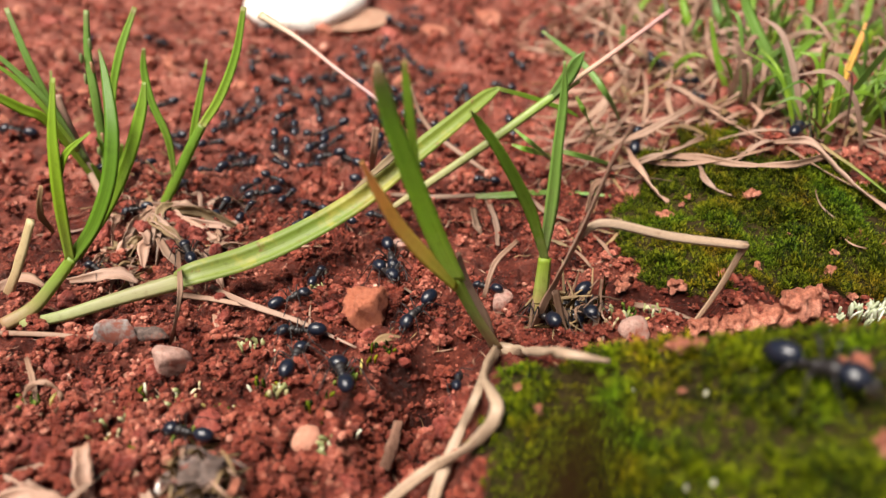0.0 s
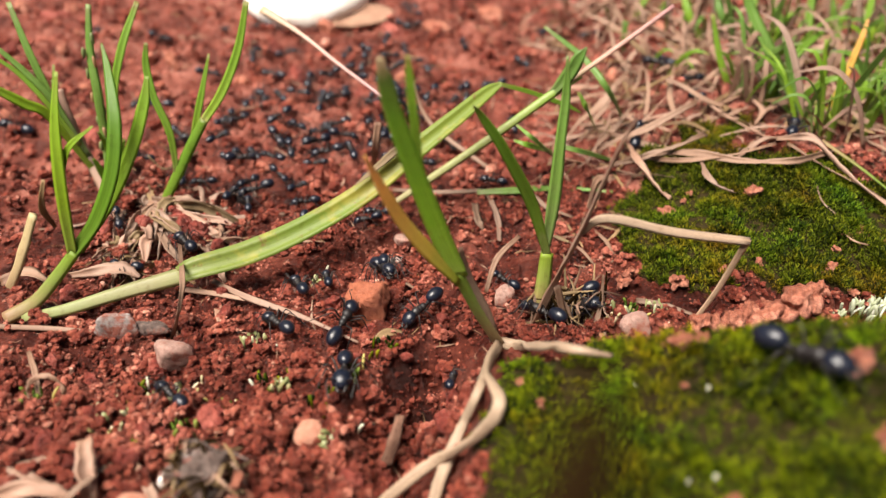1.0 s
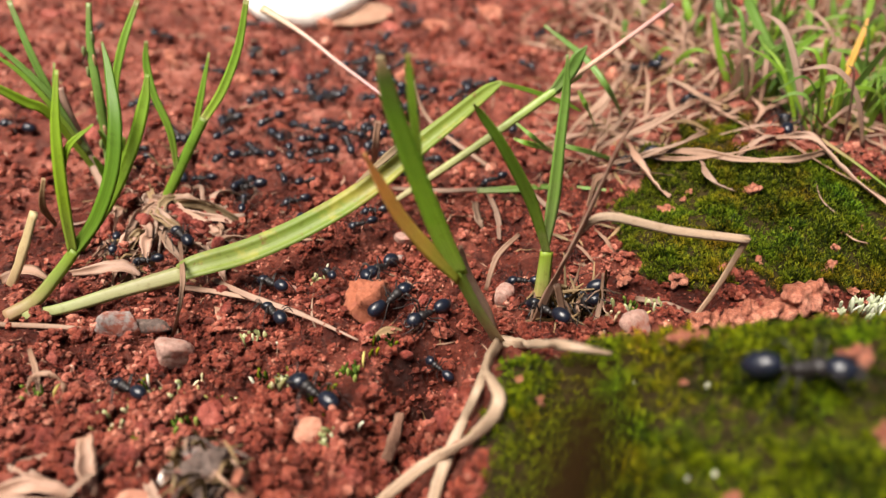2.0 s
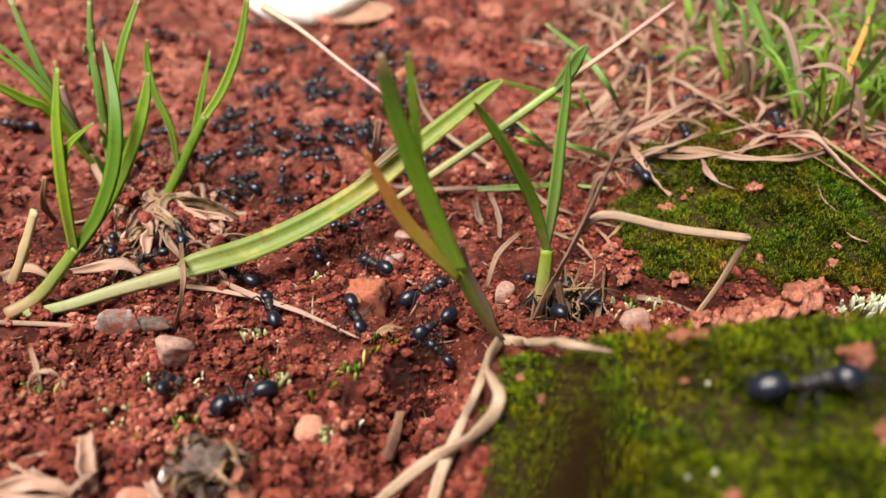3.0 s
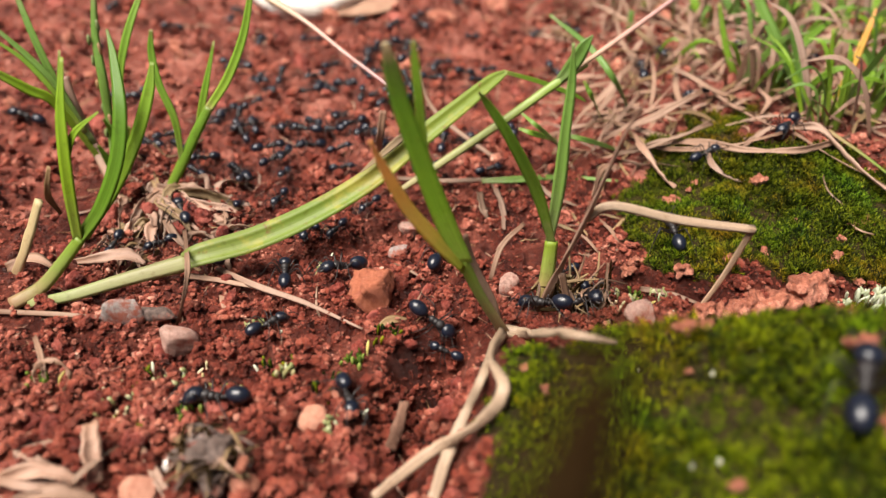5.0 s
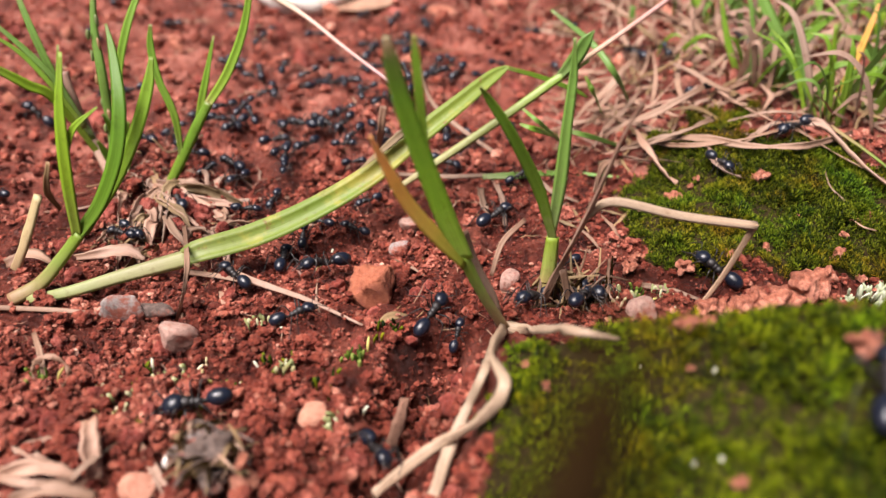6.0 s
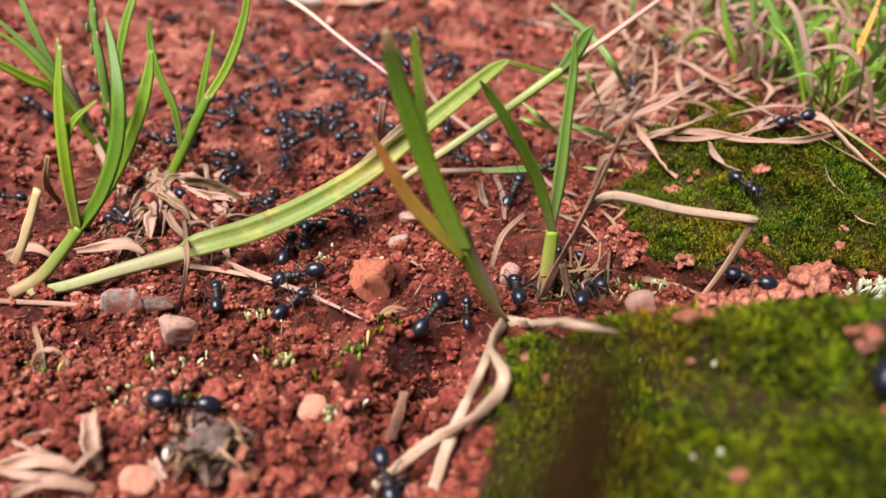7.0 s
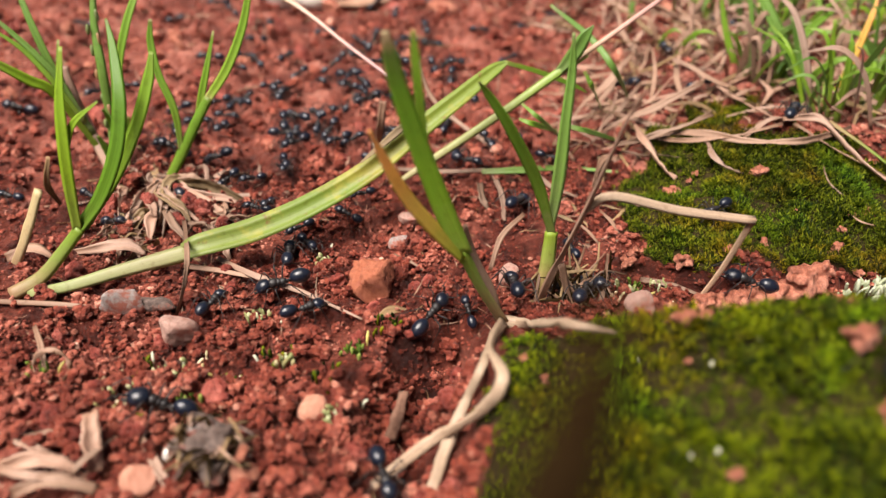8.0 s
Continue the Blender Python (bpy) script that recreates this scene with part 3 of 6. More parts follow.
ROUND = dict(fold=0.0, thick=0.42)
tuft((-70, 103, -0.4), "green grass tuft with a long yellowing leaf bent over the soil", [
    ("stem", [(-72.3, 102.1, -0.0, 2.45), (-67.6, 104.0, 2.1, 2.37), (-63.3, 105.0, 6.4, 2.15), (-59.6, 106.0, 10.6, 1.94)], PALE, ROUND),
    ("blade", [(-59.9, 106.0, 10.2, 1.67), (-59.0, 106.0, 18.8, 1.96), (-58.4, 107.0, 26.2, 1.91), (-58.1, 109.0, 32.3, 1.46), (-57.4, 112.0, 39.0, 0.59)], BRIGHT, dict(fold=0.14)),
    ("blade", [(-58.4, 107.0, 24.3, 0.88), (-56.7, 108.0, 28.3, 1.13), (-52.6, 109.0, 31.5, 0.34)], BRIGHT, {}),
    ("blade", [(-59.8, 106.0, 10.4, 2.04), (-54.9, 106.5, 16.3, 2.35), (-51.2, 108.0, 23.8, 2.39), (-50.1, 111.0, 31.0, 2.18), (-51.4, 116.0, 37.4, 1.32), (-52.7, 119.0, 41.1, 0.44)], DEEP, dict(fold=0.10)),
    ("blade", [(-59.1, 107.0, 10.3, 1.49), (-52.9, 109.0, 18.7, 2.19), (-49.0, 112.0, 25.8, 2.16), (-46.7, 115.0, 32.2, 1.88), (-45.9, 117.0, 36.5, 0.71)], BRIGHT, dict(fold=0.14)),
    ("blade", [(-59.6, 110.0, 25.7, 0.80), (-59.6, 112.0, 31.5, 1.05), (-59.0, 115.0, 39.1, 0.35)], GREEN, {}),
    ("sheath", [(-69.6, 102.4, -0.0, 1.61), (-62.4, 102.5, 1.5, 1.97), (-54.0, 105.9, 2.5, 2.39), (-43.6, 109.1, 4.0, 3.01)], SHEATH, dict(fold=0.02, thick=0.3)),
    ("leaf", [(-44.5, 108.8, 4.0, 2.91), (-41.5, 109.2, 5.0, 4.06), (-33.0, 113.0, 5.7, 4.45), (-23.6, 118.0, 7.8, 4.35), (-13.8, 124.0, 11.4, 4.24), (-5.7, 130.0, 16.0, 4.00), (2.8, 136.0, 20.7, 3.42), (9.1, 141.0, 24.1, 2.61), (11.9, 143.0, 25.3, 1.09)], RIBBON, dict(fold=0.28, thick=0.05, face=(0.1, -0.62, 0.78), steps=12)),
    ("withered_edge", [(-15.2, 123.6, 13.6, 0.3), (-11.2, 126.6, 15.9, 1.3), (-8.4, 128.7, 17.6, 1.6), (-5.6, 130.6, 19.2, 0.3)], BROWN, dict(fold=0.15, thick=0.08, face=(0.1, -0.62, 0.78), ragged=0.1)),
    ("leaf_tip", [(11.6, 143.0, 25.3, 0.88), (18.9, 148.0, 21.5, 1.03), (26.7, 152.0, 17.2, 0.95), (30.0, 153.0, 15.2, 0.36)], GREEN, {}),
])
tuft((-68.6, 142, 1.0), "tall grass tuft with narrow blades behind dry straw", [
    ("stem", [(-69.8, 142.2, 1.4, 1.90), (-75.5, 150.0, 7.4, 2.18), (-77.1, 150.0, 15.8, 2.12), (-77.9, 151.0, 21.5, 1.62)], CREAM, ROUND),
    ("flower_stalk", [(-68.6, 142.0, 1.4, 1.42), (-68.9, 146.0, 11.2, 1.75), (-68.4, 147.0, 21.9, 1.93), (-69.1, 150.0, 30.1, 1.57), (-68.6, 153.0, 38.1, 1.11)], SPRING, ROUND),
    ("blade", [(-67.7, 141.9, 1.5, 1.42), (-64.9, 146.0, 21.1, 1.47), (-62.4, 149.0, 30.4, 1.67), (-58.9, 153.0, 38.6, 1.10)], GREEN, {}),
    ("blade", [(-74.0, 148.0, 7.7, 1.20), (-79.0, 150.0, 18.9, 1.51), (-82.2, 152.0, 28.3, 1.48), (-85.7, 156.0, 37.8, 1.01)], SPRING, {}),
    ("blade", [(-75.0, 148.0, 10.9, 1.06), (-78.9, 149.0, 19.9, 1.27), (-83.4, 150.0, 25.7, 1.25), (-89.3, 151.0, 31.8, 0.78)], SPRING, {}),
    ("blade", [(-74.2, 146.0, 11.2, 0.94), (-78.2, 146.0, 19.9, 1.02), (-83.0, 147.0, 26.3, 0.89), (-87.8, 147.0, 30.5, 0.55)], GREEN, {}),
    ("blade", [(-72.9, 148.0, 2.4, 1.10), (-78.4, 146.0, 17.2, 1.83), (-82.0, 144.0, 21.2, 2.01), (-86.8, 142.0, 25.8, 1.52)], BRIGHT, {}),
    ("blade", [(-66.4, 141.8, 1.6, 1.42), (-67.3, 148.0, 6.4, 1.56), (-65.8, 148.0, 11.8, 0.83)], GREEN, {}),
    ("blade", [(-68.6, 146.0, 7.3, 0.95), (-68.4, 145.0, 11.9, 1.04), (-68.9, 144.0, 15.2, 0.46)], GREEN, {}),
    ("blade", [(-69.3, 146.0, -0.7, 1.22), (-70.5, 145.0, 5.2, 1.66), (-71.3, 144.0, 9.3, 0.70)], GREEN, {}),
])
flowering = [o for o in bpy.data.objects if o.name.startswith("grass_tuft")][-1]
rng_spike = np.random.RandomState(3)
for k in range(10):
    u = k / 9
    v, t = ico(2)
    v = lumpy(v, rng_spike, 0.4, 6) * (0.34, 0.34, 0.95)
    side = 1.0 if k % 2 else -1.0
    at = np.array([-68.9 + 0.9 * side, 145.5 + 4 * u, 12.0 + 20.0 * u]) - (-68.6, 142, 1.0) + rng_spike.randn(3) * 0.3
    part("spikelet", raw_mesh("spikelet", v, t, (SPRING, PALE, SPRING)[k % 3]), flowering, at=tuple(at))
tuft((-57.1, 138.4, 0.6), "small green grass sprout with three blades in dry litter", [
    ("stem", [(-57.1, 138.4, 1.0, 1.86), (-53.2, 139.0, 7.2, 2.17), (-49.2, 140.0, 14.0, 2.13), (-46.1, 141.0, 18.9, 1.88)], GREEN, ROUND),
    ("blade", [(-46.4, 141.0, 18.3, 1.67), (-41.9, 142.0, 24.3, 1.86), (-38.2, 144.0, 32.0, 1.61), (-35.9, 146.0, 40.4, 1.05)], GREEN, {}),
    ("blade", [(-49.3, 141.0, 14.1, 1.01), (-46.8, 142.0, 21.5, 1.43), (-44.2, 145.0, 30.8, 0.43)], GREEN, {}),
    ("blade", [(-52.8, 139.0, 8.2, 1.02), (-52.9, 140.0, 16.4, 1.45), (-55.3, 142.0, 23.2, 1.43), (-56.3, 144.0, 28.7, 1.41), (-55.8, 145.0, 33.0, 0.75)], GREEN, {}),
])
tuft((9.4, 96.5, -1.4), "grass sprout with a yellowing blade and pale dry roots", [
    ("stem", [(9.4, 95.4, -0.0, 2.35), (5.5, 93.0, 8.6, 2.13), (2.5, 91.5, 16.3, 2.28)], PALE, dict(fold=0.0, thick=0.42, face=(-0.5, -0.62, 0.6))),
    ("blade", [(2.8, 91.0, 16.1, 2.75), (0.1, 89.5, 24.1, 2.92), (-2.6, 88.0, 33.0, 2.75), (-4.9, 86.5, 41.4, 2.45), (-6.0, 85.5, 46.7, 2.09), (-6.6, 85.0, 50.1, 0.89)], WITHERING, dict(fold=0.12, face=(-0.25, -0.75, 0.6))),
    ("blade", [(-0.3, 90.5, 23.0, 0.94), (-2.1, 89.5, 32.3, 1.62), (-2.9, 88.5, 41.3, 1.60), (-3.2, 88.0, 45.8, 1.48), (-3.5, 87.5, 49.4, 0.79)], GREEN, dict(face=(-0.5, -0.62, 0.6))),
    ("blade", [(2.9, 91.0, 15.1, 1.79), (-1.1, 89.0, 21.0, 2.18), (-4.6, 87.0, 27.1, 1.93), (-7.2, 85.0, 33.6, 1.41), (-8.9, 83.5, 38.7, 0.47)], YELLOW, dict(fold=0.05, face=(-0.1, -0.55, 0.8))),
    ("dry_sheath", [(8.7, 95.5, -0.1, 1.44), (7.4, 96.0, 5.2, 1.59), (4.6, 96.0, 11.7, 1.37), (3.0, 95.0, 18.4, 0.66)], STRAW, {}),
    ("dry_sheath", [(7.1, 97.0, 8.8, 0.70), (9.0, 101.0, 12.5, 0.89), (12.9, 106.0, 13.6, 0.73)], STRAW, {}),
    ("dry_runner", [(9.1, 95.4, -0.0, 2.17), (13.2, 92.4, 1.9, 2.28), (14.9, 72.0, 18.6, 1.38), (20.3, 69.8, 19.2, 0.61)], ROOT, dict(fold=0.0, thick=0.42, ragged=0.14)),
    ("dry_runner", [(9.3, 94.0, 0.9, 1.96), (6.2, 76.6, 11.1, 1.48), (7.1, 67.2, 14.0, 1.61), (4.3, 67.8, 7.7, 1.68), (-1.4, 69.9, 0.6, 1.63), (-8.7, 62.6, 0.4, 1.54)], ROOT, dict(fold=0.0, thick=0.42, ragged=0.14)),
    ("dry_runner", [(8.5, 92.9, 1.0, 1.77), (5.3, 75.8, 8.9, 1.49), (3.1, 74.0, 3.9, 1.51), (0.8, 70.0, 0.8, 1.63), (-1.3, 62.1, 0.5, 1.81)], ROOT, dict(fold=0.0, thick=0.42, ragged=0.14)),
])
tuft((16.3, 103.1, -2.0), "forked green grass sprout beside a withered brown blade", [
    ("stem", [(16.3, 103.1, -1.6, 2.39), (17.0, 104.0, 5.0, 2.52), (17.4, 105.0, 10.8, 2.20)], PALE, ROUND),
    ("blade", [(17.7, 105.0, 9.9, 1.29), (14.3, 104.0, 20.5, 1.92), (9.5, 102.0, 30.5, 1.64), (6.2, 101.0, 35.9, 1.19), (4.7, 100.0, 38.3, 0.31)], GREEN, dict(face=(-0.25, -0.75, 0.6))),
    ("blade", [(17.0, 105.5, 9.6, 1.30), (18.0, 107.0, 19.3, 2.15), (18.6, 109.0, 28.6, 1.74), (19.2, 111.0, 35.6, 1.37), (19.1, 112.0, 41.2, 0.42)], SPRING, {}),
    ("dry_blade", [(15.7, 101.8, -1.0, 1.89), (18.2, 101.0, 7.7, 1.54), (20.8, 98.0, 18.5, 1.43), (22.3, 94.0, 28.7, 1.25), (23.4, 90.0, 37.6, 0.93), (24.2, 87.0, 42.3, 0.48)], CREAM, dict(fold=0.12, ragged=0.10, twist=-25, thick=0.25, face=(0.45, -0.6, 0.65))),
    ("bent_straw", [(21.1, 98.0, 19.0, 1.01), (24.4, 97.0, 22.0, 1.40), (35.0, 98.0, 19.0, 1.43), (47.0, 99.0, 16.7, 1.37)], ROOT, dict(fold=0.02, thick=0.3)),
    ("bent_straw", [(46.7, 99.0, 17.1, 1.20), (44.1, 100.0, 6.7, 0.99), (40.8, 101.0, -2.7, 0.85)], ROOT, dict(fold=0.02, thick=0.3)),
    ("dry_curl", [(18.7, 101.0, 7.3, 1.27), (20.8, 100.0, 0.4, 1.21), (24.7, 99.0, -1.1, 1.11), (26.0, 100.0, 3.3, 1.10), (26.4, 102.0, 8.6, 0.82)], STRAW, dict(fold=0.2, twist=80)),
])
tuft((-10.9, 138, 0.2), "long slanting grass stalk with a short green leaf", [
    ("stalk", [(-10.9, 138.0, 0.7, 1.05), (-2.8, 140.0, 5.7, 1.62), (9.8, 143.0, 13.6, 1.71), (22.8, 147.0, 21.9, 1.81), (28.4, 149.0, 24.9, 1.36)], STALK, ROUND),
    ("stalk_top", [(26.1, 148.0, 24.1, 1.02), (35.8, 152.0, 29.7, 1.02), (47.3, 157.0, 36.5, 0.91)], PINK, ROUND),
    ("blade", [(21.7, 147.0, 20.7, 1.14), (25.3, 147.0, 25.4, 2.69), (27.2, 147.0, 29.0, 2.43), (28.7, 147.0, 31.3, 0.44)], SPRING, {}),
])
tuft((87.0, 167.2, 4.6), "dense green grass tuft above the mossy bank", [
    ("blade", [(86.9, 167.2, 5.1, 2.12), (84.2, 176.0, 10.8, 2.98), (79.0, 180.0, 19.1, 3.23), (74.3, 186.0, 28.1, 2.70), (72.6, 188.0, 32.9, 1.34)], SPRING, {}),
    ("blade", [(85.9, 167.2, 5.1, 1.85), (83.9, 174.0, 12.9, 2.27), (80.5, 178.0, 23.8, 1.71)], SPRING, {}),
    ("blade", [(88.2, 167.2, 5.1, 1.59), (90.1, 173.0, 11.9, 2.27), (89.5, 176.0, 23.7, 0.78)], BRIGHT, {}),
    ("blade", [(91.5, 172.0, 3.0, 1.09), (94.1, 173.0, 11.9, 1.87), (97.5, 176.0, 23.1, 1.57), (99.0, 178.0, 27.7, 0.65)], YELLOW, {}),
    ("blade", [(87.3, 168.2, 5.1, 1.33), (85.5, 172.0, 10.2, 1.60), (89.1, 170.0, 15.8, 1.56), (93.0, 168.0, 17.2, 0.64)], GREEN, {}),
    ("blade", [(91.4, 173.0, 4.8, 1.09), (97.1, 172.0, 9.5, 1.60), (105.9, 174.0, 18.4, 1.31)], GREEN, {}),
    ("blade", [(86.3, 167.2, 5.1, 1.32), (83.6, 182.0, 8.5, 1.96), (89.5, 188.0, 16.5, 1.97), (99.1, 194.0, 21.8, 1.28)], GREEN, {}),
])
tuft((74.6, 187.6, 5.8), "single green grass blade in straw litter", [("blade", [(74.6, 187.6, 6.3, 1.74), (70.9, 190.0, 14.4, 1.86), (68.4, 194.0, 24.6, 0.99)], GREEN, {})])
tuft((99.0, 167.2, 4.6), "grass tuft with broad pale green blades", [
    ("blade", [(97.5, 167.2, 5.1, 2.38), (103.9, 170.0, 10.3, 2.91), (109.5, 172.0, 16.4, 1.83)], SPRING, {}),
    ("blade", [(101.5, 167.2, 5.1, 1.32), (104.6, 176.0, 9.3, 1.91), (105.8, 180.0, 17.7, 1.08)], GREEN, {}),
])
tuft((90, 220, 7.6), "row of green grass growing through straw", [
    ("blade", [(77.2, 223.0, 8.4, 2.32), (72.2, 225.0, 16.1, 2.62), (71.4, 232.0, 22.3, 1.32)], GREEN, {}), ("blade", [(90.6, 218.4, 8.2, 2.28), (90.8, 225.0, 15.3, 2.63), (93.7, 232.0, 22.3, 1.32)], GREEN, {}), ("blade", [(87.1, 223.0, 8.4, 2.32), (81.6, 225.0, 16.1, 2.62), (80.5, 232.0, 22.3, 1.32)], SPRING, {}), ("blade", [(102.1, 223.0, 8.4, 2.32), (97.8, 225.0, 16.9, 2.62), (98.3, 232.0, 23.9, 1.32)], SPRING, {}), ("blade", [(106.9, 218.4, 8.2, 2.28), (107.4, 225.0, 16.1, 2.62), (110.7, 232.0, 23.9, 1.32)], GREEN, {}),
])
tuft((118, 220, 7.6), "row of green grass growing through straw", [
    ("blade", [(118.6, 223.0, 8.4, 2.32), (114.3, 225.0, 16.1, 2.62), (115.3, 232.0, 22.3, 1.32)], SPRING, {}), ("blade", [(124.0, 218.4, 8.2, 2.28), (124.8, 225.0, 15.3, 2.63), (128.5, 232.0, 22.3, 1.32)], GREEN, {}), ("blade", [(133.5, 223.0, 8.4, 2.32), (131.5, 225.0, 16.1, 2.62), (135.1, 232.0, 22.3, 1.32)], SPRING, {}), ("blade", [(109.9, 210.1, 7.7, 2.21), (116.9, 225.0, 12.8, 2.64), (122.4, 232.0, 20.7, 1.33)], GREEN, {}),
])
tuft((45.0, 175, 2.8), "thin green grass blade leaning over the soil", [("blade", [(45.0, 175.0, 3.2, 1.24), (37.1, 160.0, 16.9, 1.48), (31.8, 165.0, 22.8, 1.49), (23.2, 170.0, 28.5, 0.75)], SPRING, {}), ("blade", [(38.4, 175.5, 1.5, 1.11), (30.6, 150.0, 17.0, 1.29), (28.8, 152.0, 20.2, 0.70)], GREEN, {})])
tuft((27.4, 162, -0.4), "low thin grass blades between straws", [
    ("blade", [(27.6, 161.2, -0.0, 0.92), (19.1, 140.0, 14.6, 1.01), (15.2, 142.0, 17.3, 0.56)], SPRING, {}), ("blade", [(26.9, 165.8, -0.0, 0.94), (18.4, 138.0, 14.3, 1.33), (14.2, 136.0, 16.7, 0.54)], GREEN, {}), ("blade", [(24.3, 140.0, 13.4, 0.90), (29.3, 142.0, 11.2, 1.15), (39.2, 157.8, 1.6, 0.90)], SPRING, {}),
])


def wild_tuft(at, count, tall, spread_mm, mats, label, seed):
    """A thick tuft of thin blades leaning all ways."""
    rng = np.random.RandomState(seed)
    blades = []
    for k in range(count):
        x, y = at[0] + rng.randn() * spread_mm * 0.35, at[1] + rng.randn() * spread_mm * 0.35
        a, h, reach = rng.uniform(0, 6.28), tall * rng.uniform(0.5, 1.15), rng.uniform(0.15, 0.9)
        c, d, w = math.cos(a) * h * reach, math.sin(a) * h * reach, rng.uniform(0.7, 1.9)
        z = height_at(x, y) - 0.4
        droop = rng.uniform(0.55, 1.0)
        pts = [(x, y, z, w * 0.7), (x + c * 0.25, y + d * 0.25, z + h * 0.4, w), (x + c * 0.6, y + d * 0.6, z + h * 0.8 * droop, w * 0.85), (x + c, y + d, z + h * droop ** 2, 0.25)]
        blades.append(("blade", pts, mats[k % len(mats)], dict(steps=6)))
    return tuft(at, label, blades)


wild_tuft((92, 205, 6.5), 26, 26, 18, (GREEN, SPRING, STRAW, CREAM, GREEN, STRAW), "thick grass tuft mixed with dry straw", 1)
wild_tuft((122, 212, 7.0), 26, 28, 18, (SPRING, GREEN, STRAW, CREAM, BRIGHT, STRAW), "thick grass tuft mixed with dry straw", 2)
wild_tuft((72, 228, 7.0), 18, 20, 18, (STRAW, CREAM, GREEN, STRAW, SPRING), "mostly withered grass tuft", 3)
wild_tuft((140, 190, 6.0), 18, 26, 14, (SPRING, GREEN, CREAM, STRAW), "thick grass tuft mixed with dry straw", 4)
wild_tuft((108, 178, 5.0), 16, 20, 12, (GREEN, STRAW, SPRING, CREAM), "grass tuft mixed with dry straw", 5)
wild_tuft((104, 248, 7.5), 24, 26, 24, (GREEN, SPRING, STRAW, CREAM), "thick grass tuft mixed with dry straw", 6)
wild_tuft((140, 245, 7.5), 24, 28, 24, (GREEN, SPRING, STRAW, CREAM), "thick grass tuft mixed with dry straw", 7)
wild_tuft((84, 186, 6.0), 22, 18, 14, (STRAW, CREAM, STRAW, GREEN), "withered grass tuft above the moss", 9)
wild_tuft((62, 196, 6.0), 16, 13, 16, (STRAW, CREAM, GREEN, STRAW), "low withered grass tuft", 10)
wild_tuft((118, 186, 6.0), 22, 20, 14, (STRAW, GREEN, CREAM, SPRING), "withered grass tuft beside green blades", 11)
wild_tuft((87, 162, 5.0), 17, 27, 7, (GREEN, SPRING, BRIGHT, GREEN, CREAM), "upright green grass tuft rising from straw", 12)
wild_tuft((100, 167, 5.4), 16, 25, 9, (SPRING, GREEN, CREAM, GREEN), "upright green grass tuft rising from straw", 13)
wild_tuft((76, 180, 5.4), 12, 24, 8, (GREEN, CREAM, SPRING, STRAW), "thin grass tuft rising from straw", 14)
wild_tuft((112, 168, 5.0), 14, 24, 9, (GREEN, SPRING, STRAW, BRIGHT), "upright green grass tuft rising from straw", 15)
wild_tuft((60, 250, 7.5), 14, 16, 20, (STRAW, GREEN, CREAM), "low withered grass tuft", 8)


# ---- straw and other litter ----
def straw(points, material=STRAW, label="dry tan straw lying on the red soil", ragged=0.1, fold=0.22, twist=35, thick=0.12, name="dry_straw", seed=0):
    at = points[0][:3]
    ob = part(name, ribbon(name, points, material, fold=fold, thick=thick, twist=twist, origin=at, ragged=ragged, seed=seed), at=at)
    return tagged(ob, label, "straw", "dry straws")


straw([(-38.3, 168.0, 33.0, 1.95), (-29.5, 164.0, 28.7, 1.09), (-20.8, 158.0, 23.9, 0.95), (-11.1, 152.0, 18.7, 0.82)], PINK, "pinkish dry grass stalk slanting over the ants", 0.02, 0.0, 0, 0.42)
straw([(-6.4, 170.0, 15.8, 0.91), (-1.8, 165.0, 7.5, 1.17), (12.2, 155.5, -0.0, 1.15)], STRAW, "thin bent dry stalk leaning on the soil", 0.04, 0.0, 0, 0.4)
straw([(-49.4, 124.3, 1.0, 0.97), (-42.2, 104.4, 7.0, 0.93), (-40.9, 96.5, 5.9, 0.97), (-43.1, 96.6, -0.0, 0.64)], STRAW, "withered straw draped over the long green leaf", twist=70)
straw([(-75.4, 99.7, 0.5, 1.02), (-62.8, 98.5, 0.8, 0.92), (-53.3, 97.6, 0.6, 0.46)], STRAW, "long thin dry stalk lying on the soil", 0.04, 0.0, 0, 0.4)
straw([(-39.7, 110.7, 1.6, 0.99), (-31.9, 104.7, 2.2, 1.15), (-22.6, 100.0, 2.0, 0.93), (-12.9, 94.6, 1.0, 0.36)], CREAM, "long split straw lying across the soil", 0.08, 0.1, 20, 0.25)
straw([(-44.4, 108.3, 1.6, 1.17), (-37.1, 106.3, 1.8, 0.97), (-29.0, 104.1, 1.4, 0.48)], STRAW, "long split straw lying across the soil", 0.08, 0.1, 20, 0.25)
straw([(-75.1, 109.5, -0.0, 2.37), (-70.0, 108.0, 8.0, 2.09), (-66.0, 109.0, 16.1, 1.66)], STUB, "thick broken straw stub standing in the soil", 0.06, 0.05, 0, 0.4)
straw([(-77.2, 111.5, 0.9, 2.00), (-72.9, 112.6, 2.0, 2.60), (-68.6, 111.1, 1.0, 1.39)], STRAW, "curled dry leaf sheath beside the grass stem", twist=50)
straw([(-66.3, 113.9, 0.6, 1.22), (-61.3, 114.4, 1.2, 2.03), (-56.7, 114.4, 1.2, 3.04), (-53.6, 113.8, 0.4, 0.61)], CREAM, "broad dry leaf scrap on the soil", fold=0.3)
straw([(-55.3, 135.7, 2.0, 1.60), (-48.2, 130.6, 2.0, 2.22), (-41.7, 125.8, 0.9, 1.96), (-38.0, 124.3, 0.2, 0.65)], CREAM, "broad dry leaf scrap on the soil")
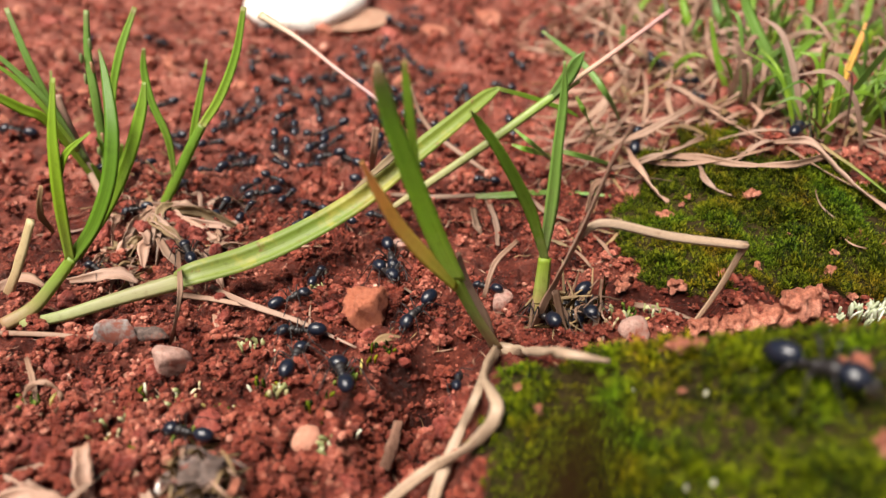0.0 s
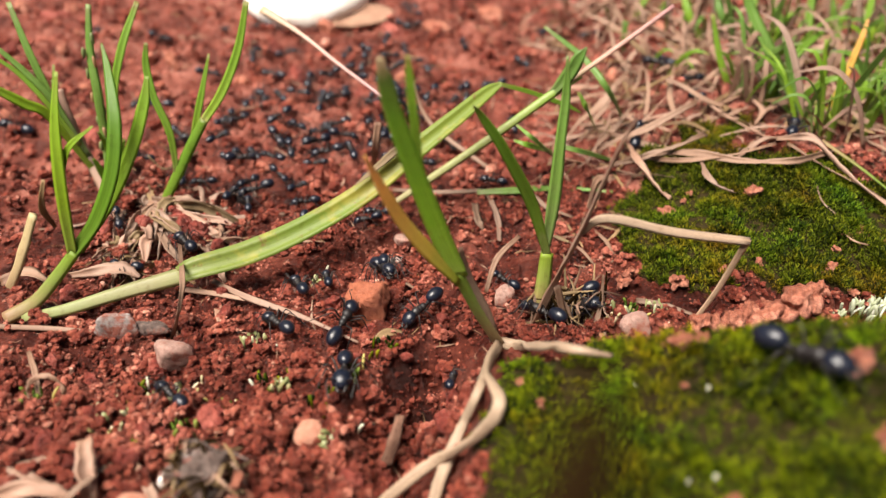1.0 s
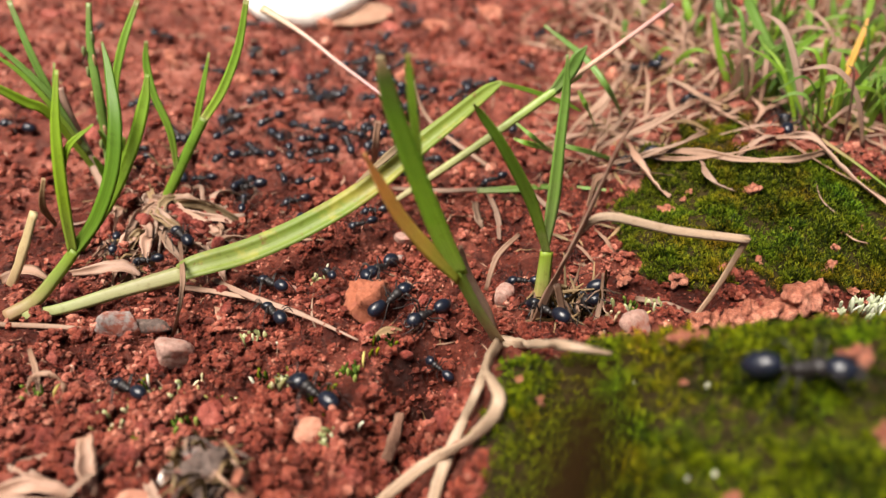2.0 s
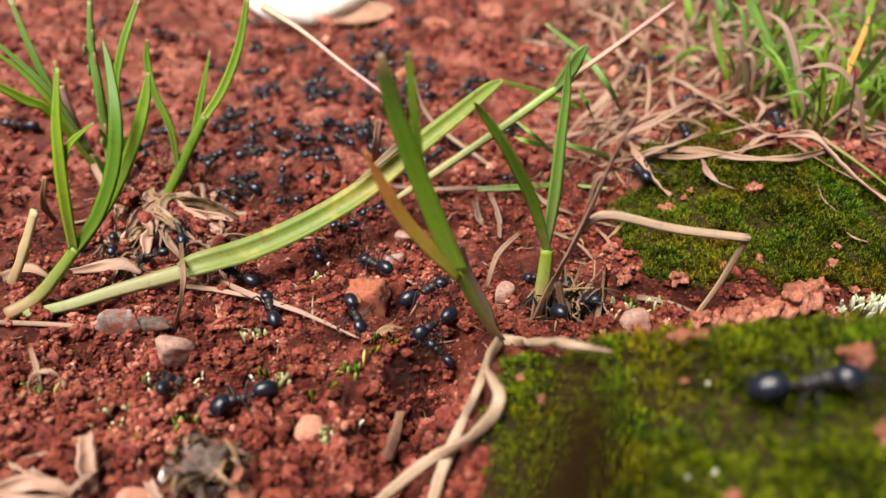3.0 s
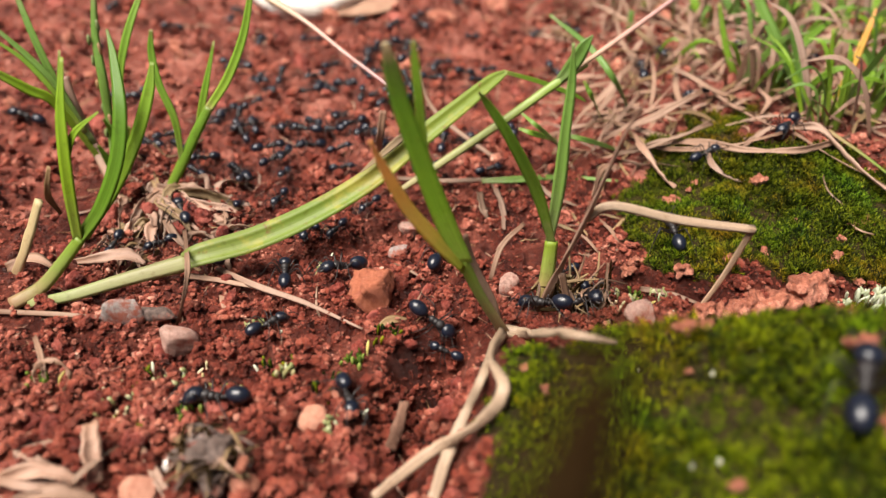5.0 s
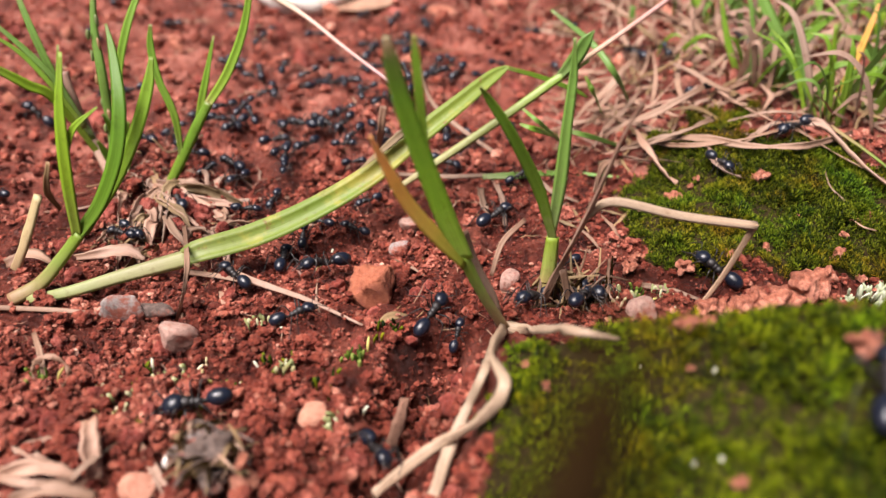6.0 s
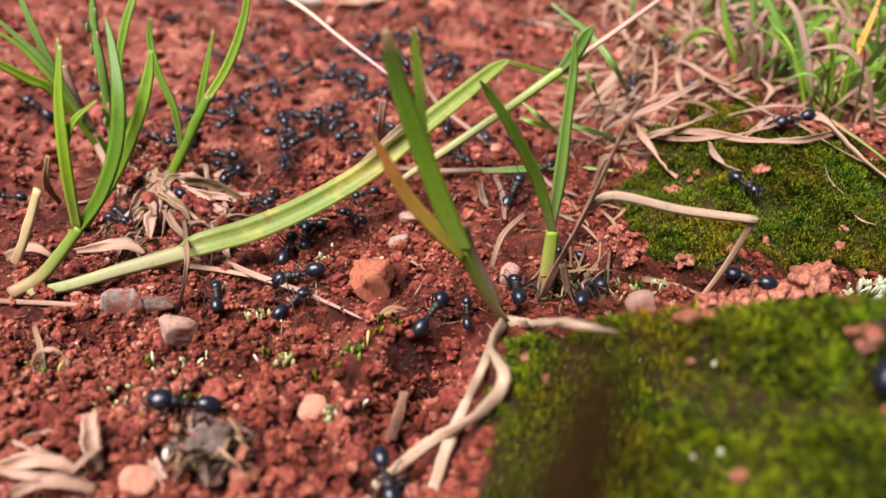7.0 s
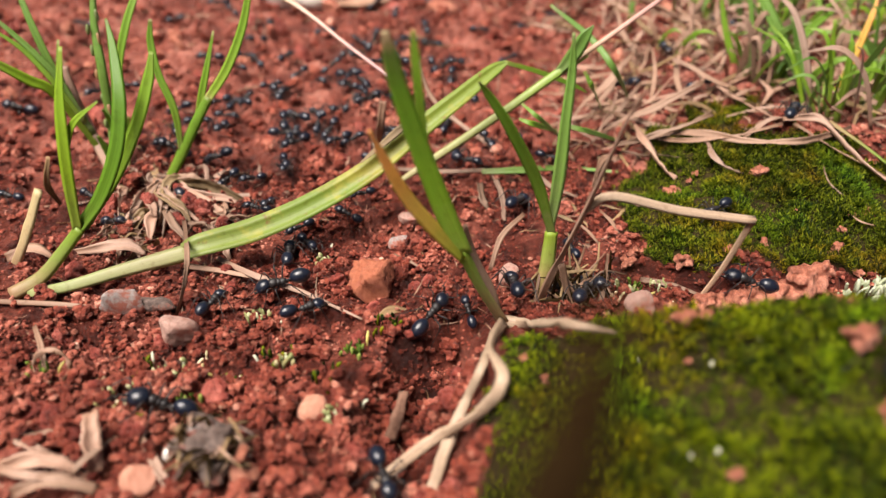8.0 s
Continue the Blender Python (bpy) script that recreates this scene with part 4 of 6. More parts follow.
straw([(-55.8, 131.1, 1.0, 1.57), (-50.8, 121.9, 1.5, 1.70), (-46.8, 116.9, 1.0, 1.24)], STRAW)
straw([(-61.8, 132.5, 1.2, 1.35), (-57.0, 128.4, 2.0, 1.98), (-55.1, 124.2, 2.0, 1.50)], CREAM)
straw([(-52.1, 143.1, 2.2, 0.95), (-49.3, 140.8, 3.7, 1.05), (-48.2, 136.9, 2.3, 1.03), (-48.6, 134.5, 0.6, 0.91)], CREAM, "small hooked pale straw", fold=0.05, thick=0.3)
straw([(-48.3, 134.0, 0.6, 1.02), (-41.5, 134.5, 0.6, 0.91), (-31.6, 136.3, 0.3, 0.69)], CREAM, "thin pale straw on the soil", 0.05, 0.05, 0, 0.3)
straw([(-37.4, 104.6, 0.5, 1.53), (-35.8, 100.1, 0.9, 1.39), (-33.4, 98.2, 0.6, 0.46)], CREAM, "short curved pale straw on the soil")
straw([(-62.2, 90.4, 3.0, 0.86), (-58.6, 84.7, 3.5, 0.90), (-57.4, 81.4, 0.5, 0.65)], STRAW, "thin dry stalk standing out of the soil")
straw([(-62.5, 150.0, 7.0, 0.36), (-58.8, 149.0, 4.3, 0.36), (-50.5, 147.0, 9.2, 0.47)], BROWN, "hair-thin dry root over the sprout", 0.0, 0.0, 0, 0.4)
straw([(-73.6, 128.0, 12.6, 0.84), (-75.6, 128.0, 6.6, 1.29), (-75.5, 130.1, 1.0, 0.89)], BROWN, "shrivelled brown leaf hanging to the soil")
straw([(-12.8, 150.0, 14.5, 1.65), (-13.9, 149.0, 8.5, 1.92), (-15.0, 153.4, 1.0, 1.01)], STRAW, "upright dry leaf tip in the soil")
straw([(10.2, 146.1, -0.0, 1.46), (11.4, 133.4, 0.9, 1.81), (11.3, 125.5, 0.5, 1.09)], CREAM, "flat pale straw on the soil", twist=10)
straw([(7.1, 139.2, 1.0, 1.64), (7.3, 130.6, 2.0, 2.45), (8.6, 128.8, 0.4, 1.11)], STRAW)
straw([(-10.1, 145.5, 0.9, 0.97), (-0.5, 144.1, 1.0, 1.08), (9.2, 145.0, 0.9, 0.96)], STRAW, "thin dry stalk lying on the soil", 0.04, 0.05, 0, 0.3)
straw([(7.9, 144.1, 1.0, 1.20), (16.3, 143.9, 1.5, 1.55), (26.2, 146.0, 0.9, 1.09), (36.3, 142.6, 1.8, 0.59)], SPRING, "fallen green grass blade on the soil", 0.03, 0.15, 20)
straw([(-11.1, 95.0, 0.3, 0.45), (-8.5, 97.1, 0.7, 1.46), (-4.0, 97.6, -0.0, 0.27)], BROWN, "small dark seed husk on the soil", 0.05, 0.3)
straw([(-7.9, 134.6, 0.9, 0.91), (-6.8, 127.1, 1.5, 1.53), (-5.2, 122.6, 0.4, 0.85)], CREAM)
straw([(-45.4, 70.5, 5.0, 2.18), (-44.8, 67.5, 3.5, 2.58), (-43.9, 64.6, 0.6, 2.13)], CREAM, "thick pale straw piece standing in the soil", 0.12, 0.3, 20)
straw([(-55.7, 62.0, 2.9, 1.78), (-51.2, 63.3, 4.0, 2.20), (-46.7, 63.5, 3.0, 1.80), (-44.4, 63.4, 0.9, 0.84)], CREAM, "broad pale dry leaf heaped on the soil", 0.12, 0.3, 40)
straw([(-58.1, 67.0, 1.0, 1.45), (-53.9, 68.0, 2.0, 1.59), (-50.7, 71.8, 1.0, 0.75)], CREAM, "broad pale dry leaf heaped on the soil", 0.12, 0.3, 40)
straw([(-39.5, 69.8, 1.0, 0.89), (-35.7, 64.3, 2.0, 1.40), (-33.3, 61.3, 1.0, 1.37)], CREAM, "short pale straw on the soil")
straw([(-51.0, 59.3, 3.0, 1.73), (-46.4, 60.1, 4.0, 1.87), (-41.7, 60.5, 1.9, 1.63)], STRAW, "broad dry leaf heaped on the soil", 0.12, 0.3, 40)
straw([(-5.6, 79.8, -0.2, 1.61), (-6.3, 77.4, -2.2, 2.08), (-7.6, 75.9, -5.8, 2.09)], BARK, "short brown stick standing in a soil crack", 0.12, 0.0, 0, 0.42, "stick")
straw([(36.8, 150.2, 4.2, 1.22), (43.7, 147.7, 7.6, 1.43), (50.3, 147.1, 10.1, 1.54), (57.6, 154.0, 10.0, 1.10)], STRAW, "dry straw lying across the moss", 0.2, 0.34)
straw([(40.2, 152.2, 4.6, 1.36), (52.0, 144.5, 9.6, 1.75), (61.3, 138.1, 10.9, 1.23), (71.0, 137.6, 11.6, 1.34), (84.1, 146.2, 10.5, 0.70)], STRAW, "long dry straw lying across the moss", 0.2, 0.34)
straw([(41.7, 157.4, 6.3, 1.64), (41.5, 143.1, 7.5, 1.75), (43.5, 135.7, 6.1, 1.58), (45.7, 134.0, 4.8, 0.90)], CREAM, "bent pale straw hanging over the moss", 0.2, 0.34)
straw([(52.4, 139.9, 10.1, 1.36), (52.8, 133.9, 9.0, 1.32), (55.3, 131.7, 8.0, 1.20), (59.7, 131.2, 7.3, 0.88)], CREAM, "bent pale straw hanging over the moss", 0.2, 0.34)
straw([(61.7, 184.3, 9.1, 0.99), (66.2, 166.8, 8.8, 1.05), (68.6, 146.7, 11.9, 0.82)], CREAM, "thin pale straw lying across the litter", 0.04, 0.1, 0, 0.3)
straw([(69.8, 146.7, 11.9, 1.17), (76.0, 145.1, 12.6, 1.97), (79.7, 133.4, 9.8, 1.65), (85.1, 124.9, 7.1, 1.16)], CREAM, "thick dry grass runner creeping over the bank", 0.2, 0.34)
straw([(78.2, 144.8, 12.4, 1.04), (82.3, 135.1, 10.8, 1.21), (86.9, 127.2, 8.2, 0.85)], PALE, "greenish grass runner creeping over the bank", 0.05)
straw([(60.6, 142.3, 10.1, 1.15), (67.2, 146.0, 11.9, 1.52), (73.7, 149.8, 10.5, 1.08)], CREAM, "folded pale leaf scrap above the moss", 0.2, 0.34)
straw([(41.6, 153.2, 5.0, 0.99), (50.6, 143.1, 8.8, 1.05), (58.8, 141.0, 10.8, 0.91), (68.9, 144.4, 12.0, 0.58)], STRAW, "thin split straw lying across the moss", 0.2, 0.34)
straw([(71.2, 144.4, 12.0, 0.93), (76.9, 134.9, 10.3, 0.99), (84.3, 130.3, 7.8, 0.76)], STRAW, "thin dry runner creeping over the bank", 0.15)
straw([(-57.8, 70.8, 1.0, 1.04), (-52.6, 67.1, 2.5, 1.29), (-49.6, 66.5, 1.0, 0.72)], CREAM, "broken pale straw piece on the soil", 0.12, 0.2)
straw([(-46.9, 62.6, 1.0, 0.97), (-44.3, 64.4, 3.0, 1.12), (-42.5, 70.8, 1.0, 0.60)], STRAW, "broken straw piece on the soil", 0.12, 0.2)
straw([(-54.1, 62.2, 4.0, 1.09), (-48.4, 60.5, 4.5, 1.20), (-45.5, 63.3, 2.0, 0.70)], CREAM, "pale straw piece heaped on the soil", 0.12, 0.2)
straw([(36.8, 146.0, 3.4, 1.32), (33.1, 145.3, 3.1, 1.44), (29.8, 135.7, 2.2, 1.60), (27.0, 127.6, 0.5, 1.10)], STRAW, "curved dry straw at the edge of the moss", 0.1)
straw([(33.2, 105.3, 1.1, 0.96), (37.3, 103.0, 1.7, 1.13), (42.5, 100.8, 1.0, 0.65)], STRAW, "dry straw on bare soil", 0.06)
straw([(74.3, 135.7, 8.6, 0.45), (72.3, 127.6, 8.0, 0.43), (74.0, 123.3, 6.8, 0.42)], STRAW, "hair-thin dry straw on moss", 0.0, 0.0, 0, 0.4)
straw([(72.7, 122.3, 6.1, 0.31), (72.9, 115.3, 6.8, 0.40), (76.2, 115.2, 5.7, 0.30)], STRAW, "hair-thin dry straw on moss", 0.0, 0.0, 0, 0.4)
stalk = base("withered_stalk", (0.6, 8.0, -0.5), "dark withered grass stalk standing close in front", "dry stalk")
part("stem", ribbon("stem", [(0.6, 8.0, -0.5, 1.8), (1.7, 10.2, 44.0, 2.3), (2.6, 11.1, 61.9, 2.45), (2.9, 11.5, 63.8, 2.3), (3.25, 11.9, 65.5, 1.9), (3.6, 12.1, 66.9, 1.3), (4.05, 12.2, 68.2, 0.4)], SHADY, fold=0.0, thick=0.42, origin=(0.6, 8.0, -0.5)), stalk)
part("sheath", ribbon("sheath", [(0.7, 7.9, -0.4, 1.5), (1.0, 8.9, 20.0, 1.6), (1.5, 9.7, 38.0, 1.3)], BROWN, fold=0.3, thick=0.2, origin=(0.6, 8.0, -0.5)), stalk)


ring = [(-56.2 + 2.6 * math.cos(a), 82.0 + 0.9 * math.sin(a), 2.4 + 2.3 * math.sin(a), 0.75) for a in np.linspace(-1.0, 4.6, 9)]
straw(ring, STRAW, "curled ring of dry root standing in the soil", 0.3, 0.1, 60, 0.35)
tangle = base("root_tangle", (21.0, 103.0, -2.0), "dark tangle of fine brown roots and soil between the sprouts", "roots")
rng_tangle = np.random.RandomState(17)
for k in range(80):
    c = rng_tangle.uniform((-5.5, -3.5, 0.0), (6.5, 4.0, 5.5))
    e = rng_tangle.randn(3) * (2.6, 1.8, 1.8)
    pts = [(*(c - e), 0.25), (*(c + rng_tangle.randn(3) * 0.7), rng_tangle.uniform(0.3, 0.7)), (*(c + e), 0.2)]
    part("rootlet", ribbon("rootlet", pts, (BROWN, SHADY, SHADY, BROWN, STRAW)[k % 5], fold=0.1, thick=0.35, seed=k, steps=5), tangle)


rng_curl = np.random.RandomState(77)
for k in range(34):
    x, y = rng_curl.uniform(-66, -42), rng_curl.uniform(116, 140)
    a, pts = rng_curl.uniform(0, 6.28), []
    for i in range(4):
        pts.append((x, y, height_at(x, y) + 0.3 + rng_curl.uniform(0.2, 1.6) * (i in (1, 2)), rng_curl.uniform(0.6, 2.0) * (1, 1, 0.9, 0.4)[i]))
        a += rng_curl.uniform(-0.7, 0.7)
        x, y = x + math.cos(a) * rng_curl.uniform(2, 4), y + math.sin(a) * rng_curl.uniform(2, 4)
    straw(pts, (STRAW, CREAM, BROWN, STRAW)[k % 4], "curled dry leaf scrap around the sprout", 0.25, 0.35, 90, seed=k)


rng_heap = np.random.RandomState(63)
for k in range(18):
    a, reach = radians(rng_heap.uniform(-115, 5)), rng_heap.uniform(8, 19)
    x0, y0 = -56 + rng_heap.uniform(-3, 4), 136 + rng_heap.uniform(-4, 2)
    pts = []
    for u, up, w in ((0.0, 3.2, 0.6), (0.35, 3.4, 1.0), (0.7, 2.0, 0.95), (1.0, 0.4, 0.3)):
        x, y = x0 + math.cos(a) * reach * u + rng_heap.uniform(-0.8, 0.8), y0 + math.sin(a) * reach * u
        pts.append((x, y, height_at(x, y) + up * rng_heap.uniform(0.6, 1.1), w * rng_heap.uniform(1.5, 2.6)))
    straw(pts, (CREAM, STRAW, CREAM, BROWN)[k % 4], "withered leaf sheath draped over soil clods at the sprout", 0.16, 0.32, rng_heap.uniform(-70, 70), seed=90 + k)


def straw_kinds():
    rng = np.random.RandomState(44)
    kinds = []
    for k in range(12):
        length, bend = rng.uniform(9, 22), rng.uniform(-0.5, 0.5)
        w = rng.uniform(0.5, 1.5)
        pts = []
        for i in range(5):
            u = i / 4 - 0.5
            pts.append((u * length, bend * length * (0.25 - u * u) + rng.uniform(-0.5, 0.5), 0.5 + rng.uniform(0, 1.0), w * (1.1 - abs(u)) * rng.uniform(0.7, 1.1)))
        kinds.append((ribbon("dry_straw", pts, (STRAW, CREAM, STRAW, BROWN)[k % 4], fold=0.2, twist=rng.uniform(-80, 80), ragged=0.12, face=(0, 0, 1), seed=k, steps=3), length))
    return kinds


def joined(name, pieces, label, category):
    """One mesh of many placed copies, with their coordinates along and across."""
    cos, loops, totals, uvs, mats, start = [], [], [], [], [], 0
    slots = [STRAW, CREAM, BROWN]
    for me, m in pieces:
        co = np.zeros(len(me.vertices) * 3, np.float32)
        me.vertices.foreach_get("co", co)
        m = np.array(m)
        cos.append(co.reshape(-1, 3) @ m[:3, :3].T + m[:3, 3])
        vi = np.zeros(len(me.loops), np.int32)
        me.loops.foreach_get("vertex_index", vi)
        loops.append(vi + start)
        n = np.zeros(len(me.polygons), np.int32)
        me.polygons.foreach_get("loop_total", n)
        totals.append(n)
        uv = np.zeros(len(me.loops) * 2, np.float32)
        me.uv_layers[0].data.foreach_get("uv", uv)
        uvs.append(uv)
        mats.append(np.full(len(n), slots.index(me.materials[0]), np.int32))
        start += len(me.vertices)
    cos, loops, totals = np.concatenate(cos), np.concatenate(loops), np.concatenate(totals)
    out = bpy.data.meshes.new(name)
    out.vertices.add(len(cos))
    out.vertices.foreach_set("co", cos.astype(np.float32).ravel())
    out.loops.add(len(loops))
    out.loops.foreach_set("vertex_index", loops)
    out.polygons.add(len(totals))
    out.polygons.foreach_set("loop_start", np.concatenate([[0], np.cumsum(totals)[:-1]]).astype(np.int32))
    out.polygons.foreach_set("use_smooth", np.full(len(totals), True))
    out.uv_layers.new(name="UVMap").data.foreach_set("uv", np.concatenate(uvs))
    for m in slots:
        out.materials.append(m)
    out.polygons.foreach_set("material_index", np.concatenate(mats))
    out.update(calc_edges=True)
    return tagged(new(name, out), label, category, kind="stuff")


def build_litter():
    rng = np.random.RandomState(45)
    kinds = straw_kinds()
    heap = []

    def strew(count, x0, x1, y0, y1, low, high, label="", stand=20):
        for _ in range(count):
            x, y = rng.uniform(x0, x1), rng.uniform(y0, y1)
            me, length = kinds[rng.randint(len(kinds))]
            if near_polygon(x, y, MOSS_BANK) > 3 or near_polygon(x, y, MOSS_NEAR) > -3:
                continue
            a, s = rng.uniform(0, 180), rng.uniform(low, high)
            c, d = math.cos(radians(a)) * length * s / 3, math.sin(radians(a)) * length * s / 3
            z0, z1 = height_at(x - c, y - d), height_at(x + c, y + d)
            tilt = -math.degrees(math.atan2(z1 - z0, max(length * s / 1.5, 1))) + (0 if label else rng.uniform(-1, 1) * stand)
            m = pose(x * MM, y * MM, ((z0 + z1) / 2 + 0.1 + (0 if label else abs(math.sin(radians(tilt))) * length * s * 0.3)) * MM, rng.uniform(-20, 20), tilt, a)
            if not label:
                heap.append((me, m @ Matrix.Diagonal((s, s, s, 1))))
                continue
            ob = new("dry_straw", me)
            ob.matrix_world = m
            ob.scale = (s, s, s)
            tagged(ob, label, "straw", "dry straws")

    strew(40, 20, 46, 118, 150, 0.35, 0.8, "dry straw scrap beside the mossy bank")
    strew(115, 24, 70, 144, 206, 0.45, 1.05, "curled dry straw in the litter above the moss")
    strew(46, -78, -36, 112, 152, 0.25, 0.7, "dry straw scrap around the grass tufts")
    strew(34, -68, -42, 116, 142, 0.3, 0.65, "crumpled dry leaf scrap around the sprout")
    strew(26, -30, 34, 100, 190, 0.25, 0.55, "small dry straw scrap on red soil")
    strew(16, -58, -36, 55, 70, 0.35, 0.8, "pale dry straw scrap heaped on red soil")
    strew(44, 58, 104, 142, 176, 0.4, 1.0, "dry straw above the mossy bank")
    strew(620, 30, 160, 156, 262, 0.5, 1.4, "", 35)
    strew(40, -150, 20, 180, 290, 0.4, 0.9, "", 10)
    joined("straw_litter", heap, "dense dry straw litter between the far grass tufts", "straw")
    heap.clear()
    strew(400, -70, 20, 58, 150, 0.06, 0.22, "", 14)
    strew(230, -130, 40, 150, 275, 0.15, 0.45, "", 12)
    joined("plant_scraps", heap, "tiny pale plant scraps strewn over the red soil", "plant scraps")


build_litter()


# ---- stones and clods ----
def rest(x, y, up):
    return (x, y, height_at(x, y) + up)


stone("orange_stone", rest(-12.0, 104.0, 2.4), (8.6, 6.4, 7.6), BRICK, "blocky orange-red stone half buried in soil", "stone", turn=18, amount=0.2, pieces=14, flats=8, seed=1, rough=0.16, boxy=0.65, level=5)
stone("pebble", rest(-18.2, 76.0, 2.0), (4.4, 3.9, 3.9), APRICOT, "smooth apricot pebble on the soil", turn=30, amount=0.14, flats=4, seed=2, rough=0.02)
stone("pebble", rest(-41.0, 92.2, 2.3), (5.6, 5.0, 5.4), ROSE, "rounded rosy-grey pebble on the soil", seed=3, amount=0.3, flats=5, rough=0.07)
stone("stone_flake", rest(-51.6, 97.0, 1.9), (6.4, 2.0, 5.6), SLATE, "flat grey stone flake standing in the soil", "stone", turn=20, amount=0.3, pieces=12, flats=9, seed=4, rough=0.1, boxy=0.8)
stone("stone_flake", rest(-46.8, 98.0, 1.3), (7.5, 2.2, 3.6), DEBRIS, "dark brown flat flake under the leaf", "stone", turn=-10, amount=0.3, pieces=12, flats=9, seed=5, rough=0.1, boxy=0.8)
debris = base("debris_clump", rest(-29.0, 65.5, 0.0), "matted grey-brown clump of plant debris and grit", "debris")
rng_debris = np.random.RandomState(91)
for k, (dx, dy, dz, r) in enumerate([(0, 0, 3.0, 3.6), (-3.2, 1.0, 2.2, 2.6), (3.4, -0.6, 1.8, 3.0), (1.0, -2.6, 1.4, 2.8), (-1.5, 2.0, 3.8, 2.0)]):
    v, t = ico(4)
    v = lumpy(v, rng_debris, 0.6, 90, 16)
    part("grit_lump", raw_mesh("grit_lump", v / np.abs(v).max() * r, t, (DEBRIS, DEBRIS, CLOD, DEBRIS, SLATE)[k]), debris, at=(dx, dy, dz))
for k in range(60):
    a, h = rng_debris.uniform(0, 6.28), rng_debris.uniform(1.5, 6.0)
    c, d = math.cos(a) * 3.5, math.sin(a) * 3.0
    e = rng_debris.uniform(-2.5, 2.5, 3)
    pts = [(c - e[0], d - e[1], h - 1.0, 0.3), (c, d, h, 0.5), (c + e[0], d + e[1], h + abs(e[2]) * 0.5 - 0.8, 0.3)]
    part("fibre", ribbon("fibre", pts, (BROWN, SHADY, DEBRIS, BROWN, SHADY, STRAW)[k % 6], fold=0.1, thick=0.3, seed=k), debris)
stone("pebble", rest(-37.5, 62.5, 0.9), (4.4, 4.0, 4.0), APRICOT, "pale pinkish pebble in the litter", seed=7, rough=0.02)
stone("pebble", rest(-34.2, 66.8, 1.2), (2.6, 2.4, 2.4), CHALK, "small white pebble beside the debris", seed=8, rough=0.02)
stone("white_stone", rest(-44, 267, 5.0), (42, 52, 20), CHALK, "large white stone on the far soil", "stone", turn=-4, amount=0.2, seed=9, rough=0.05)
# Separate piece added to give the white stone its brownish right rim.
stone("tan_stone", rest(-29, 252, 1.6), (28, 18, 7), TAN, "tan earthy piece added as the brownish rim of a white stone", "stone", turn=24, amount=0.25, seed=19, rough=0.08, flats=4)
stone("pebble", rest(-26.2, 110.4, 0.5), (2.4, 2.0, 1.6), ROSE, "small grey pebble in the soil", seed=10)
stone("pebble", rest(11.2, 108.0, 1.0), (3.6, 3.0, 4.6), ROSE, "upright grey-pink pebble between the sprouts", seed=11)
stone("pebble", rest(-8.6, 118.4, 0.6), (4.2, 3.0, 2.6), SLATE, "flat grey pebble in the soil", seed=12)
stone("pebble", rest(31.5, 98.6, 1.2), (5.2, 4.0, 3.6), ROSE, "grey pebble beside the moss mound", seed=13)
stone("pebble", rest(-1.0, 240, 2.0), (10, 7, 6), CLOD, "red pebble on the far soil", seed=14)
stone("pebble", rest(16.5, 250, 2.0), (9, 7, 6), CLOD, "red pebble on the far soil", seed=15)
stone("pebble", rest(-6.6, 123.6, 0.8), (4.4, 3.2, 2.4), ROSE, "pale flat pebble in the soil", seed=17)

CLODS = [(60.3, 131.0, 4.6), (43.8, 128.5, 4.2), (47.5, 131.5, 1.9), (49.6, 134.0, 2.0), (66.6, 110.0, 4.4), (73.5, 118.0, 3.4), (70.0, 114.5, 2.6),
         (77.0, 120.0, 3.0), (40.5, 107.0, 4.6), (49.0, 109.5, 3.2), (33.5, 112.0, 3.2), (31.5, 108.0, 3.6), (55.8, 112.0, 2.2), (57.6, 104.6, 3.0),
         (62.0, 105.2, 4.2), (80.0, 116.5, 2.8), (69.5, 104.8, 2.4), (54.0, 121.0, 1.8), (46.0, 118.0, 1.6), (64.0, 120.0, 1.8)]
for k, (x, y, s) in enumerate(CLODS):
    s *= 0.78
    stone("soil_clod", rest(x, y, 0.45 * s), (s, s * 0.9, s * 0.85), CLOD, "small pink-red soil clod lying on moss", "soil clod", "clods on the moss", turn=40 * k, amount=0.55, pieces=46, flats=0, level=4, seed=40 + k, rough=0.2, sharp=13)
for k, (x, y, s) in enumerate([(35.5, 94.8, 3.0), (38.5, 96.2, 2.6), (41.5, 97.0, 3.2), (44.5, 98.0, 3.4), (47.5, 98.6, 3.2), (50.5, 99.4, 3.8), (53.5, 100.4, 4.2), (56.5, 101.4, 4.8),
                               (59.0, 102.4, 5.4), (61.5, 103.2, 5.0), (55.0, 103.0, 3.0), (51.0, 101.8, 2.4), (63.5, 104.4, 3.4)]):
    stone("soil_clod", rest(x, y, 0.5 * s), (s * 1.25, s, s * 0.95), CLOD, "red soil clod in the crust along the moss edge", "soil clod", "clods of the crust", turn=33 * k, amount=0.5, pieces=46, flats=0, level=4, seed=120 + k, rough=0.2, sharp=11)
